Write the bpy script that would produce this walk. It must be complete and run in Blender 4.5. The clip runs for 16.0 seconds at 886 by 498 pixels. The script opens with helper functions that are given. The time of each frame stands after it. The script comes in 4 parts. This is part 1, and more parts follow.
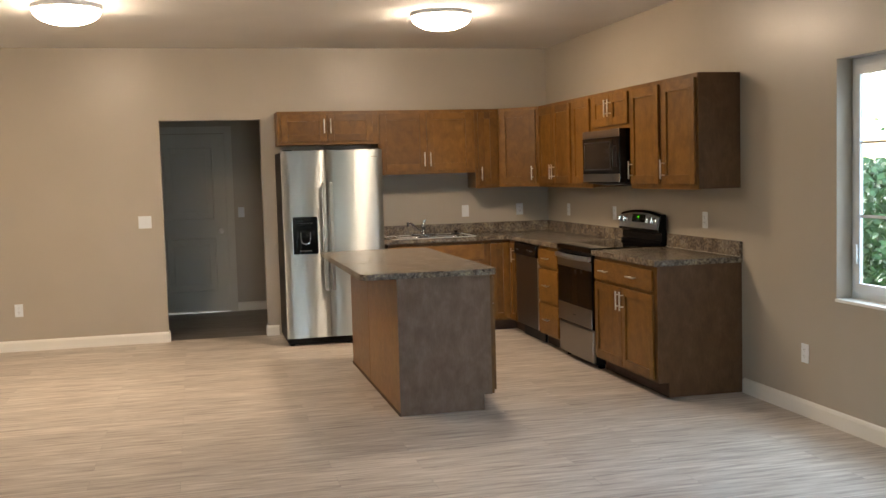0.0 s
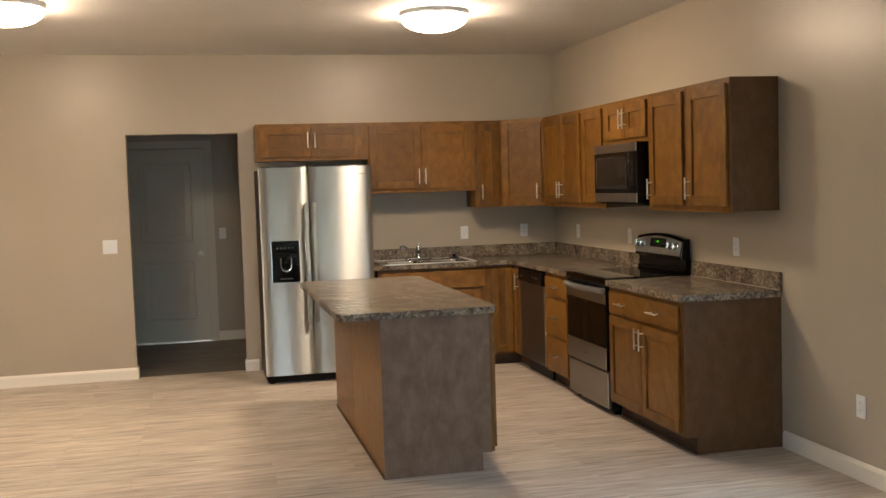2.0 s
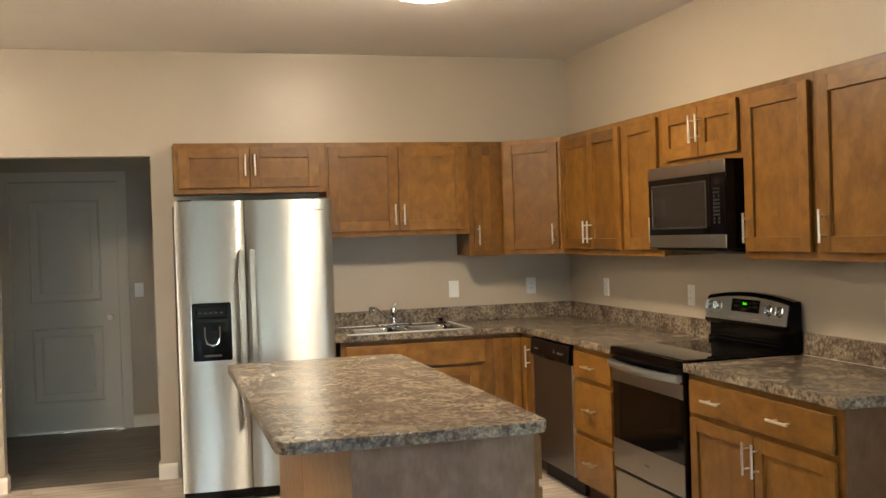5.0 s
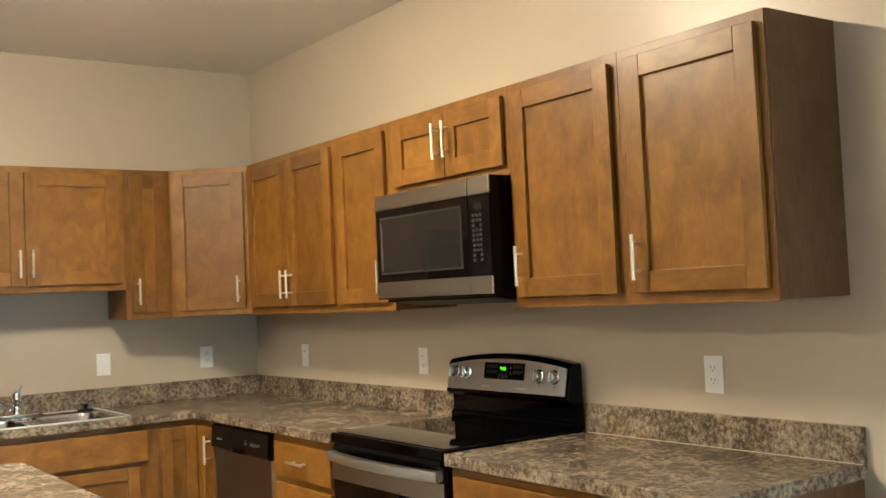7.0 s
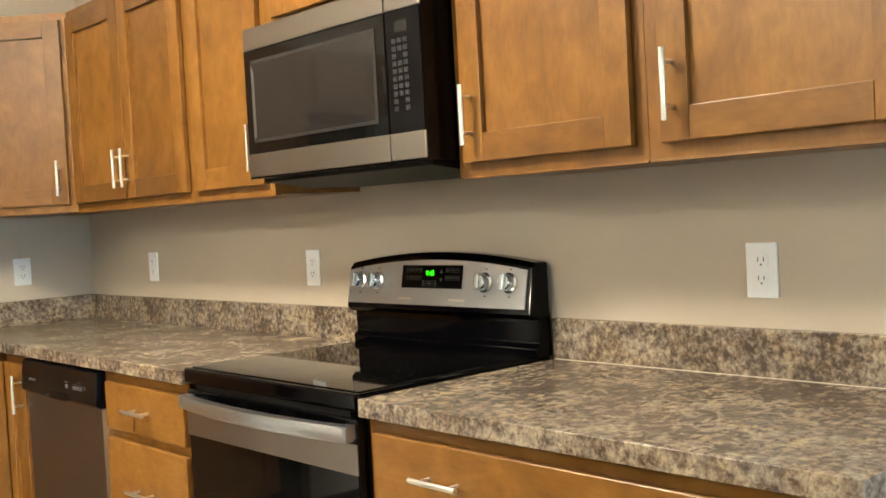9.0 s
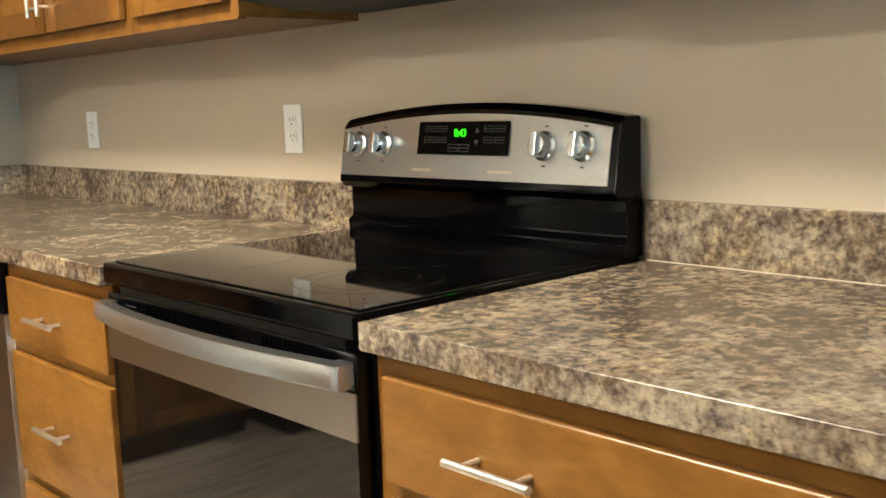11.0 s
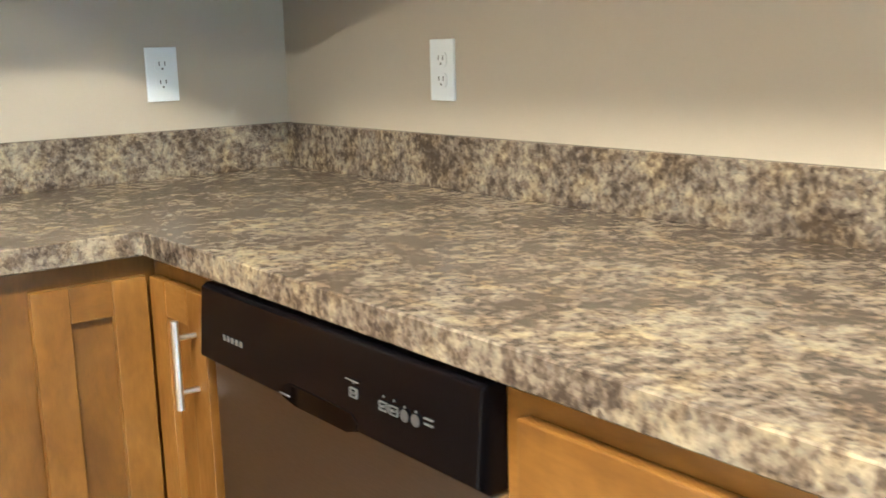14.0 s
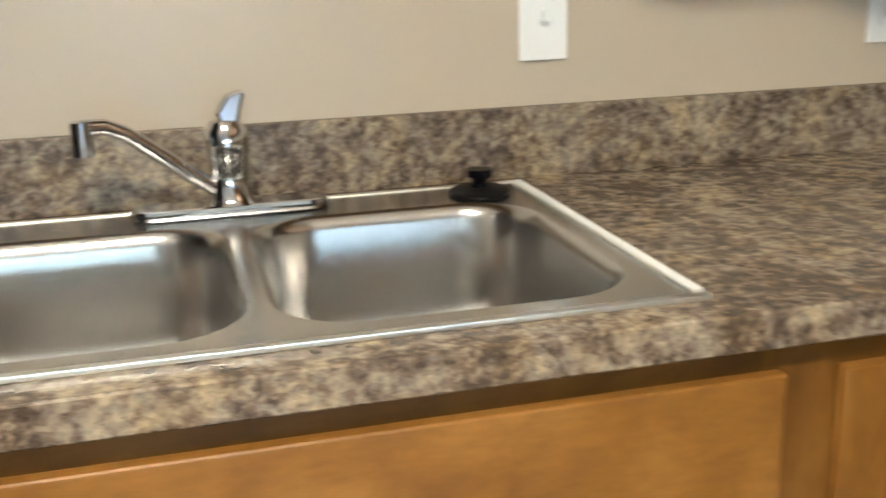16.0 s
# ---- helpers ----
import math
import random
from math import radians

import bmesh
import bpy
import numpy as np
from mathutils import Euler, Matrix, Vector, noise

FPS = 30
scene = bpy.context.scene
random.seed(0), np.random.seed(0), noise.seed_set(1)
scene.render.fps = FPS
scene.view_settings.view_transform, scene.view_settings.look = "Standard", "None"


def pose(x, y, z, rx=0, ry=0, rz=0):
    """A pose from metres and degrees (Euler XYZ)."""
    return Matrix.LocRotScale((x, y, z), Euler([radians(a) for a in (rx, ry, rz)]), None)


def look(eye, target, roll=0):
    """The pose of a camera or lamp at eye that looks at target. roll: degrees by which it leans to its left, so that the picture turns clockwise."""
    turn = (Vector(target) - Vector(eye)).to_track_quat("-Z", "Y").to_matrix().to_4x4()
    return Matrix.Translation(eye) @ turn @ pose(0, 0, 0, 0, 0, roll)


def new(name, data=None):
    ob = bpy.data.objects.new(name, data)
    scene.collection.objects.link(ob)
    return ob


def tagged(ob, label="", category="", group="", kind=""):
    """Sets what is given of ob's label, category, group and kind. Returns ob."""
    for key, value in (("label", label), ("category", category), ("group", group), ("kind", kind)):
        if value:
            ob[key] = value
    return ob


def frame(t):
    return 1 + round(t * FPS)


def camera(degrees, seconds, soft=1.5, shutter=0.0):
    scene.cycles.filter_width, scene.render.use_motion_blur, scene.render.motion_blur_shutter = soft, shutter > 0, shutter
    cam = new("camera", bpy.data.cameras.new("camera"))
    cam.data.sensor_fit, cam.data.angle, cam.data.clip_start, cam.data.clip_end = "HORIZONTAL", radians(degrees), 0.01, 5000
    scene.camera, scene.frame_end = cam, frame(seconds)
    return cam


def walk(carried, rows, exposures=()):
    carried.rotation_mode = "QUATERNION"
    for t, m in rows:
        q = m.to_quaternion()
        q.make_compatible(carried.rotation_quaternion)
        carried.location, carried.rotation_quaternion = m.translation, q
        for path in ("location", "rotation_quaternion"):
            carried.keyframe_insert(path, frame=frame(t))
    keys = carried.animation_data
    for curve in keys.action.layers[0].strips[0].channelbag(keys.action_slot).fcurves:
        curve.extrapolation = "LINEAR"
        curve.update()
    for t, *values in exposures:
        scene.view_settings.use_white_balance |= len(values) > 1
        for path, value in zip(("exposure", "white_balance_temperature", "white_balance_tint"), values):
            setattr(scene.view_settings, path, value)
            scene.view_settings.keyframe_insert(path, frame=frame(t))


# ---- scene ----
cam = camera(46.9, 16.0, shutter=0.25)
PATH = [
    (0, (-3.53, -9.94, 1.523), (-3.061, -8.002, 1.375), -1.6),
    (0.5, (-3.483, -9.843, 1.525), (-3.032, -7.9, 1.382), -1.8),
    (1, (-3.378, -9.659, 1.551), (-2.935, -7.714, 1.408), -1.8),
    (1.5, (-3.279, -9.411, 1.548), (-2.83, -7.467, 1.414), -1.8),
    (2, (-3.229, -9.058, 1.573), (-2.77, -7.115, 1.449), -1.8),
    (2.5, (-3.141, -8.73, 1.586), (-2.67, -6.79, 1.478), -1.9),
    (3, (-3.058, -8.366, 1.579), (-2.678, -6.404, 1.505), -1.8),
    (3.5, (-2.983, -7.986, 1.565), (-2.522, -6.041, 1.514), -1.9),
    (3.7, (-2.951, -7.815, 1.545), (-2.46, -5.877, 1.503), -1.8),
    (5.8, (-2.846, -6.291, 1.521), (-2.213, -4.394, 1.501), -2.3),
    (6, (-2.813, -6.16, 1.52), (-2.093, -4.294, 1.51), -2.6),
    (6.5, (-2.676, -5.788, 1.493), (-1.676, -4.056, 1.553), -2.9),
    (7, (-2.531, -5.451, 1.423), (-1.373, -3.822, 1.513), -2.6),
    (7.5, (-2.373, -5.179, 1.441), (-1.134, -3.61, 1.485), -3.1),
    (8, (-2.239, -4.886, 1.417), (-0.945, -3.361, 1.434), -3.0),
    (8.5, (-2.097, -4.642, 1.361), (-0.771, -3.145, 1.346), -2.7),
    (9, (-1.931, -4.445, 1.294), (-0.582, -2.971, 1.223), -3.1),
    (11.3, (-1.391, -3.633, 1.187), (-0.052, -2.181, 0.879), -1.9),
    (11.5, (-1.369, -3.536, 1.185), (-0.037, -2.08, 0.863), -2.0),
    (12, (-1.340, -3.278, 1.189), (-0.018, -1.819, 0.839), -1.9),
    (12.5, (-1.274, -2.999, 1.163), (0.025, -1.518, 0.810), -1.7),
    (13, (-1.263, -2.69, 1.187), (0.004, -1.187, 0.818), -1.4),
    (13.5, (-1.255, -2.409, 1.178), (-0.015, -0.886, 0.802), -1.3),
    (14, (-1.234, -2.146, 1.182), (-0.02, -0.605, 0.793), -1.5),
    (14.5, (-1.211, -1.907, 1.123), (-0.014, -0.350, 0.747), -1.4),
    (15, (-1.241, -1.731, 1.143), (-0.073, -0.16, 0.732), -2.2),
    (15.5, (-1.334, -1.528, 1.202), (-0.406, 0.175, 0.716), -1.4),
    (16, (-1.405, -1.399, 1.228), (-0.917, 0.460, 0.675), -1.5),
]
LAMP, SKY, DAY, WINDOW_SKY = 110.0, 2.0, 14.0, 125.0   # brightness of the ceiling domes, the sky and the patio door
EXPOSURES = [(0, -0.33, 6700, 15), (2.25, -0.28, 6950, 16), (3.5, 0.02, 6750, 13), (6, 0.37, 6700, 9), (7.5, 0.80, 6400, 6), (9, 1.25, 6000, 5), (11.3, 1.3, 5950, 4), (12, 1.52, 5500, 2), (13, 1.58, 5600, 3), (14.5, 1.62, 5350, 2), (15.3, 1.5, 5500, 2), (16, 1.1, 5750, 5)]
walk(cam, [(t, look(eye, target, roll)) for t, eye, target, roll in PATH], EXPOSURES)

# ---- world and daylight ----
world = bpy.data.worlds.new("world")
scene.world = world
world.use_nodes = True
wn = world.node_tree
sky = wn.nodes.new("ShaderNodeTexSky")
sky.sky_type, sky.sun_disc = "NISHITA", False
sky.sun_elevation, sky.sun_rotation = radians(38), radians(20)
wn.links.new(sky.outputs[0], wn.nodes["Background"].inputs[0])
wn.nodes["Background"].inputs[1].default_value = SKY
sun = new("sun", bpy.data.lights.new("sun", "SUN"))
sun.data.energy, sun.data.angle, sun.data.color = 1.2, radians(10), (1, 0.95, 0.88)
sun.matrix_world = look((2, 8, 7), (0, 0, 0))
# daylight through the patio door in the rear wall, out of the clip's view
day = new("daylight", bpy.data.lights.new("daylight", "AREA"))
day.data.shape, day.data.size, day.data.size_y = "RECTANGLE", 2.9, 2.0
day.data.energy, day.data.color = DAY, (0.78, 0.94, 1.0)
day.matrix_world = look((-2.4, -12.06, 1.05), (-2.4, 0, 1.0))
# lamp added above the kitchen window, boosting sky light through it onto the floor
win_sky = new("window_sky_lamp", bpy.data.lights.new("window_sky_lamp", "AREA"))
win_sky.data.shape, win_sky.data.size, win_sky.data.size_y = "RECTANGLE", 1.8, 1.1
win_sky.data.energy, win_sky.data.color = WINDOW_SKY, (0.55, 0.82, 1.0)
win_sky.matrix_world = look((1.1, -5.75, 3.1), (-1.0, -6.1, 0))


# ---- materials ----
def material(name, base=(0.5, 0.5, 0.5), rough=0.5, metal=0.0, **more):
    m = bpy.data.materials.new(name)
    m.use_nodes = True
    b = m.node_tree.nodes["Principled BSDF"]
    b.inputs["Base Color"].default_value = (*base, 1)
    b.inputs["Roughness"].default_value, b.inputs["Metallic"].default_value = rough, metal
    for key, value in more.items():
        b.inputs[key.replace("_", " ")].default_value = value
    return m


def node(m, kind, **values):
    n = m.node_tree.nodes.new(kind)
    for key, value in values.items():
        n.inputs[key.replace("_", " ")].default_value = value
    return n


def link(m, a, b):
    m.node_tree.links.new(a, b)


def shader(m):
    return m.node_tree.nodes["Principled BSDF"]


def coords(m, scale=(1, 1, 1), vary=False):
    """Object coordinates in metres, scaled; vary shifts them from object to object."""
    tc, mp = node(m, "ShaderNodeTexCoord"), node(m, "ShaderNodeMapping", Scale=scale)
    link(m, tc.outputs["Object"], mp.inputs["Vector"])
    if vary:
        info, mul = node(m, "ShaderNodeObjectInfo"), node(m, "ShaderNodeMath")
        mul.operation = "MULTIPLY"
        mul.inputs[1].default_value = 37.0
        link(m, info.outputs["Random"], mul.inputs[0])
        link(m, mul.outputs[0], mp.inputs["Location"])
    return mp.outputs[0]


def noise_tex(m, vector, scale, detail=4, rough=0.5, distort=0.0):
    n = node(m, "ShaderNodeTexNoise", Scale=scale, Detail=detail, Roughness=rough, Distortion=distort)
    link(m, vector, n.inputs["Vector"])
    return n.outputs[0]


def ramp(m, value, stops):
    n = node(m, "ShaderNodeValToRGB")
    while len(n.color_ramp.elements) < len(stops):
        n.color_ramp.elements.new(0.5)
    for e, (p, c) in zip(n.color_ramp.elements, stops):
        e.position, e.color = p, (*c, 1)
    link(m, value, n.inputs[0])
    return n.outputs[0]


def mixed(m, fac, a, b, how="MIX"):
    n = m.node_tree.nodes.new("ShaderNodeMix")
    n.data_type, n.blend_type = "RGBA", how
    for value, slot in ((fac, n.inputs[0]), (a, n.inputs[6]), (b, n.inputs[7])):
        if isinstance(value, (float, int)):
            slot.default_value = value
        elif isinstance(value, tuple):
            slot.default_value = (*value, 1)
        else:
            link(m, value, slot)
    return n.outputs[2]


def relief(m, value, strength, distance=0.002):
    n = node(m, "ShaderNodeBump", Strength=strength, Distance=distance)
    link(m, value, n.inputs["Height"])
    link(m, n.outputs[0], shader(m).inputs["Normal"])


def paint(name, base, rough, orange_peel=0.25, mottle=0.04):
    m = material(name, base, rough)
    v = coords(m)
    low = noise_tex(m, v, 1.3, 3)
    dark = tuple(c * (1 - mottle) for c in base)
    lite = tuple(min(1, c * (1 + mottle)) for c in base)
    link(m, ramp(m, low, [(0.3, dark), (0.7, lite)]), shader(m).inputs["Base Color"])
    relief(m, noise_tex(m, v, 220, 3), orange_peel, 0.0008)
    return m


def wood(name, stretch, base=(0.172, 0.079, 0.0145), rough=0.33, gloss=0.4, cloudy=1.0):
    """Stained maple: cloudy blotches of 5 to 20 cm, faint grain along the axis that stretch shortens, each piece a little lighter or darker."""
    m = material(name, base, rough)
    cloud = coords(m, tuple(1.0 + 0.25 * min(k, 4) for k in stretch), vary=True)
    blotch = noise_tex(m, cloud, 7.0, 4, 0.56, 0.35)
    grain = noise_tex(m, coords(m, stretch, vary=True), 20, 3, 0.6)
    tone = ramp(m, blotch, [(0.30, (base[0] * 0.72, base[1] * 0.69, base[2] * 0.68)), (0.5, base), (0.72, (base[0] * 1.28, base[1] * 1.36, base[2] * 1.6))])
    tone = mixed(m, cloudy, base, tone)
    streak = ramp(m, grain, [(0.3, (0.80, 0.77, 0.74)), (0.65, (1.10, 1.11, 1.12))])
    info = m.node_tree.nodes.new("ShaderNodeObjectInfo")
    piece = ramp(m, info.outputs["Random"], [(0.0, (0.80, 0.77, 0.74)), (1.0, (1.16, 1.16, 1.16))])
    shader(m).inputs["Specular IOR Level"].default_value = gloss
    both = mixed(m, 0.5, tone, streak, "MULTIPLY")
    link(m, mixed(m, 1.0, both, piece, "MULTIPLY"), shader(m).inputs["Base Color"])
    link(m, ramp(m, grain, [(0.2, (rough + 0.08,) * 3), (0.8, (rough - 0.05,) * 3)]), shader(m).inputs["Roughness"])
    relief(m, grain, 0.10, 0.0005)
    return m


def laminate(name):
    """Granite-look laminate: cream, tan and grey flecks of 3 to 15 mm, gathered in darker brown and yellower clouds of 5 to 15 cm."""
    m = material(name, (0.3, 0.24, 0.17), 0.26, Specular_IOR_Level=0.4)
    v = coords(m)
    cloud = noise_tex(m, v, 7.5, 5, 0.62, 0.6)
    yellow = noise_tex(m, coords(m, (1.3, 0.9, 1.1)), 15, 4, 0.6, 0.3)
    fleck = noise_tex(m, v, 54, 6, 0.66, 0.1)
    chip = node(m, "ShaderNodeTexVoronoi", Scale=130.0, Randomness=1.0)
    warp = node(m, "ShaderNodeVectorMath")
    warp.operation = "MULTIPLY_ADD"
    soft = node(m, "ShaderNodeTexNoise", Scale=45.0, Detail=3)
    link(m, v, soft.inputs["Vector"])
    link(m, soft.outputs["Color"], warp.inputs[0])
    warp.inputs[1].default_value = (0.03, 0.03, 0.03)
    link(m, v, warp.inputs[2])
    link(m, warp.outputs[0], chip.inputs["Vector"])
    tone = node(m, "ShaderNodeSeparateColor")
    link(m, chip.outputs["Color"], tone.inputs[0])
    level = node(m, "ShaderNodeMath")
    level.operation = "MULTIPLY_ADD"
    link(m, cloud, level.inputs[0])
    level.inputs[1].default_value = 0.7
    link(m, fleck, level.inputs[2])
    grains = node(m, "ShaderNodeMath")
    grains.operation = "MULTIPLY_ADD"
    link(m, tone.outputs[0], grains.inputs[0])
    grains.inputs[1].default_value = 0.13
    link(m, level.outputs[0], grains.inputs[2])
    share = node(m, "ShaderNodeMath")
    share.operation = "MULTIPLY"
    link(m, grains.outputs[0], share.inputs[0])
    share.inputs[1].default_value = 0.6
    ground = ramp(m, share.outputs[0], [(0.445, (0.060, 0.044, 0.033)), (0.505, (0.108, 0.083, 0.062)), (0.555, (0.175, 0.142, 0.109)), (0.61, (0.248, 0.209, 0.156)), (0.68, (0.345, 0.298, 0.212))])
    warm = ramp(m, yellow, [(0.47, (0.94, 0.94, 0.97)), (0.66, (1.12, 1.06, 0.92))])
    grey = ramp(m, tone.outputs[1], [(0.80, (1, 1, 1)), (0.86, (0.80, 0.84, 0.92))])
    both = mixed(m, 1.0, ground, warm, "MULTIPLY")
    fine = ramp(m, noise_tex(m, v, 150, 3, 0.6, 0.1), [(0.34, (0.50, 0.47, 0.47)), (0.44, (0.98, 0.98, 0.98)), (0.60, (1, 1, 1)), (0.70, (1.22, 1.22, 1.20))])
    both = mixed(m, 0.85, both, fine, "MULTIPLY")
    link(m, mixed(m, 0.8, both, grey, "MULTIPLY"), shader(m).inputs["Base Color"])
    return m


def brushed(name, base, rough, stretch, aniso=0.0):
    m = material(name, base, rough, 1.0)
    v = coords(m, stretch)
    line = noise_tex(m, v, 60, 4, 0.6)
    link(m, ramp(m, line, [(0.3, tuple(c * 0.93 for c in base)), (0.7, tuple(min(1, c * 1.05) for c in base))]), shader(m).inputs["Base Color"])
    relief(m, line, 0.04, 0.0004)
    if aniso:
        t = m.node_tree.nodes.new("ShaderNodeTangent")
        t.direction_type, t.axis = "RADIAL", "Z"
        link(m, t.outputs[0], shader(m).inputs["Tangent"])
        shader(m).inputs["Anisotropic"].default_value = aniso
        shader(m).inputs["Anisotropic Rotation"].default_value = 0.25
        wave = node(m, "ShaderNodeBump", Strength=0.5, Distance=0.004)
        link(m, noise_tex(m, coords(m, (1.6, 1, 0.8)), 3.2, 1, 0.4), wave.inputs["Height"])
        fine = shader(m).inputs["Normal"].links[0].from_node
        link(m, wave.outputs[0], fine.inputs["Normal"])
    return m


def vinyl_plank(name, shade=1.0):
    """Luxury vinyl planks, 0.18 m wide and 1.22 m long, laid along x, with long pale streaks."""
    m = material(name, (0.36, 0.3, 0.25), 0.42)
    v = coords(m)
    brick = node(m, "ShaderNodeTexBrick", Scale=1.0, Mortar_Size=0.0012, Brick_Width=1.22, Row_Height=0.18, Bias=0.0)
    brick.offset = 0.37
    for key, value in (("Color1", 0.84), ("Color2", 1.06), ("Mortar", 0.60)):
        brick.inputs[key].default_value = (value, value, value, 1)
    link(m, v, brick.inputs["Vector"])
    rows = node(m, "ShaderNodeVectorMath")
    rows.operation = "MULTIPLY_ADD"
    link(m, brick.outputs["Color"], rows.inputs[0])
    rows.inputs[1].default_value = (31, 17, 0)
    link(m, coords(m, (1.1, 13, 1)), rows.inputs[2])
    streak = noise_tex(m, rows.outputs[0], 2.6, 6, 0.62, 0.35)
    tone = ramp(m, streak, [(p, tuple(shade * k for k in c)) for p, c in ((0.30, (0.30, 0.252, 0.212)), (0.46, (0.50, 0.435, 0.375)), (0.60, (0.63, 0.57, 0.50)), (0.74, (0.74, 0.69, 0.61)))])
    link(m, mixed(m, 0.8, tone, brick.outputs["Color"], "MULTIPLY"), shader(m).inputs["Base Color"])
    link(m, ramp(m, streak, [(0.2, (0.5,) * 3), (0.8, (0.36,) * 3)]), shader(m).inputs["Roughness"])
    relief(m, streak, 0.12, 0.001)
    return m


def emitting(name, colour, strength):
    m = material(name, colour, 0.4)
    shader(m).inputs["Emission Color"].default_value = (*colour, 1)
    shader(m).inputs["Emission Strength"].default_value = strength
    return m


def clear_glass(name):
    m = material(name, (1, 1, 1), 0.0)
    shader(m).inputs["Transmission Weight"].default_value = 1.0
    shader(m).inputs["IOR"].default_value = 1.45
    return m


WALL = paint("greige_wall_paint", (0.44, 0.39, 0.315), 0.33, 0.3)
CEIL = paint("ceiling_paint", (0.76, 0.75, 0.73), 0.8, 0.9, 0.03)
TRIM = paint("cream_trim_paint", (0.82, 0.80, 0.74), 0.35, 0.05, 0.02)
DOORPAINT = paint("grey_white_door_paint", (0.62, 0.60, 0.53), 0.4, 0.08, 0.02)
FLOOR = vinyl_plank("vinyl_plank_floor")
# hall planks: the 0.32 covers a darker floor and the hall's shade
HALLFLOOR = vinyl_plank("darkened_plank_floor", 0.32)
WOOD_V = wood("stained_maple_upright", (6, 6, 1.5))
WOOD_H = wood("stained_maple_lengthwise", (1.5, 6, 6))
PLY = wood("dull_brown_end_panel", (6, 6, 1.2), (0.235, 0.158, 0.108), 0.36, 0.3, 0.75)
# cabinet end faces, their shade put into a darker brown
SHADEDSIDE = wood("shaded_brown_side_panel", (6, 6, 1.2), (0.110, 0.055, 0.024), 0.36, 0.3, 0.8)
DARKRAIL = wood("dark_blotched_rail", (1.5, 6, 6), (0.10, 0.045, 0.014))
MIDRAIL = wood("mottled_brown_rail", (1.5, 6, 6), (0.122, 0.056, 0.013))
# toe kicks and base strip: under half the brightness of the doors
DARKWOOD = wood("dark_wood_toe_kick", (0.9, 9, 9), (0.07, 0.034, 0.018), 0.5)
COUNTER = laminate("granite_look_laminate")
STEEL = brushed("brushed_steel", (0.51, 0.55, 0.56), 0.42, (1, 1, 14), 1.0)
BAND = brushed("grey_steel_band", (0.33, 0.31, 0.285), 0.33, (1, 1, 14))
STEEL_FLAT = brushed("satin_steel_trim", (0.53, 0.56, 0.60), 0.3, (1, 1, 14))
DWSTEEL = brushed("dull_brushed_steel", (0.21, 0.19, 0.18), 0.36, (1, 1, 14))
SINKSTEEL = brushed("sink_steel", (0.50, 0.50, 0.495), 0.23, (3, 12, 1))
POCKETGLINT = material("grey_pocket_glint", (0.10, 0.10, 0.11), 0.35)
CHROME = material("chrome", (0.62, 0.63, 0.65), 0.08, 1.0)
NICKEL = material("satin_nickel", (0.80, 0.78, 0.74), 0.34, 1.0)
BLACK = material("black_plastic", (0.002, 0.002, 0.003), 0.2, Specular_IOR_Level=0.17)
ENAMEL = material("black_enamel", (0.001, 0.001, 0.0015), 0.07, Specular_IOR_Level=0.14)
DISPBLACK = material("glossy_black_dispenser", (0.002, 0.002, 0.002), 0.15, Specular_IOR_Level=0.08)
GLASSTOP = material("black_ceramic_glass", (0.002, 0.002, 0.002), 0.03)
DARKGLASS = material("dark_door_glass", (0.003, 0.003, 0.003), 0.04, Specular_IOR_Level=0.25)
DULLBLACK = material("dull_black", (0.004, 0.004, 0.005), 0.45, Specular_IOR_Level=0.2)
WHITE = material("white_plastic", (0.76, 0.80, 0.83), 0.3)
SLOT = material("slot_dark", (0.05, 0.05, 0.05), 0.6)
VENT = material("vent_black", (0.001, 0.001, 0.001), 0.9, Specular_IOR_Level=0.0)
MARK = material("pale_marking", (0.11, 0.11, 0.11), 0.5)
DIMMARK = material("dim_marking", (0.06, 0.06, 0.065), 0.5)
KEYPRINT = material("dim_keypad_print", (0.045, 0.046, 0.048), 0.4)
RING = material("burner_ring_print", (0.035, 0.035, 0.038), 0.12)
DIGIT = emitting("green_digits", (0.06, 1.0, 0.0), 1.6)
DIFFUSER = emitting("lit_opal_diffuser", (1.0, 0.81, 0.585), LAMP)
CAULK = material("translucent_caulk", (0.42, 0.37, 0.30), 0.3)
KNOB = material("chromed_knob", (0.66, 0.71, 0.76), 0.22, 1.0)
VINYL = material("white_vinyl_frame", (0.74, 0.77, 0.78), 0.35)
GLASS = clear_glass("window_glass")


# ---- shapes ----
def box(bm, x0, x1, y0, y1, z0, z1):
    made = bmesh.ops.create_cube(bm, size=1)["verts"]
    for v in made:
        v.co = Vector((x0 if v.co.x < 0 else x1, y0 if v.co.y < 0 else y1, z0 if v.co.z < 0 else z1))
    return made


def soften(bm, width, segments=2):
    edges = [e for e in bm.edges if len(e.link_faces) == 2 and e.calc_face_angle(0) > 0.9]
    bmesh.ops.bevel(bm, geom=edges, offset=width, segments=segments, affect="EDGES", profile=0.6)
    return bm


def block(x0, x1, y0, y1, z0, z1, bevel=0.0, segments=2):
    bm = bmesh.new()
    box(bm, x0, x1, y0, y1, z0, z1)
    return soften(bm, bevel, segments) if bevel else bm


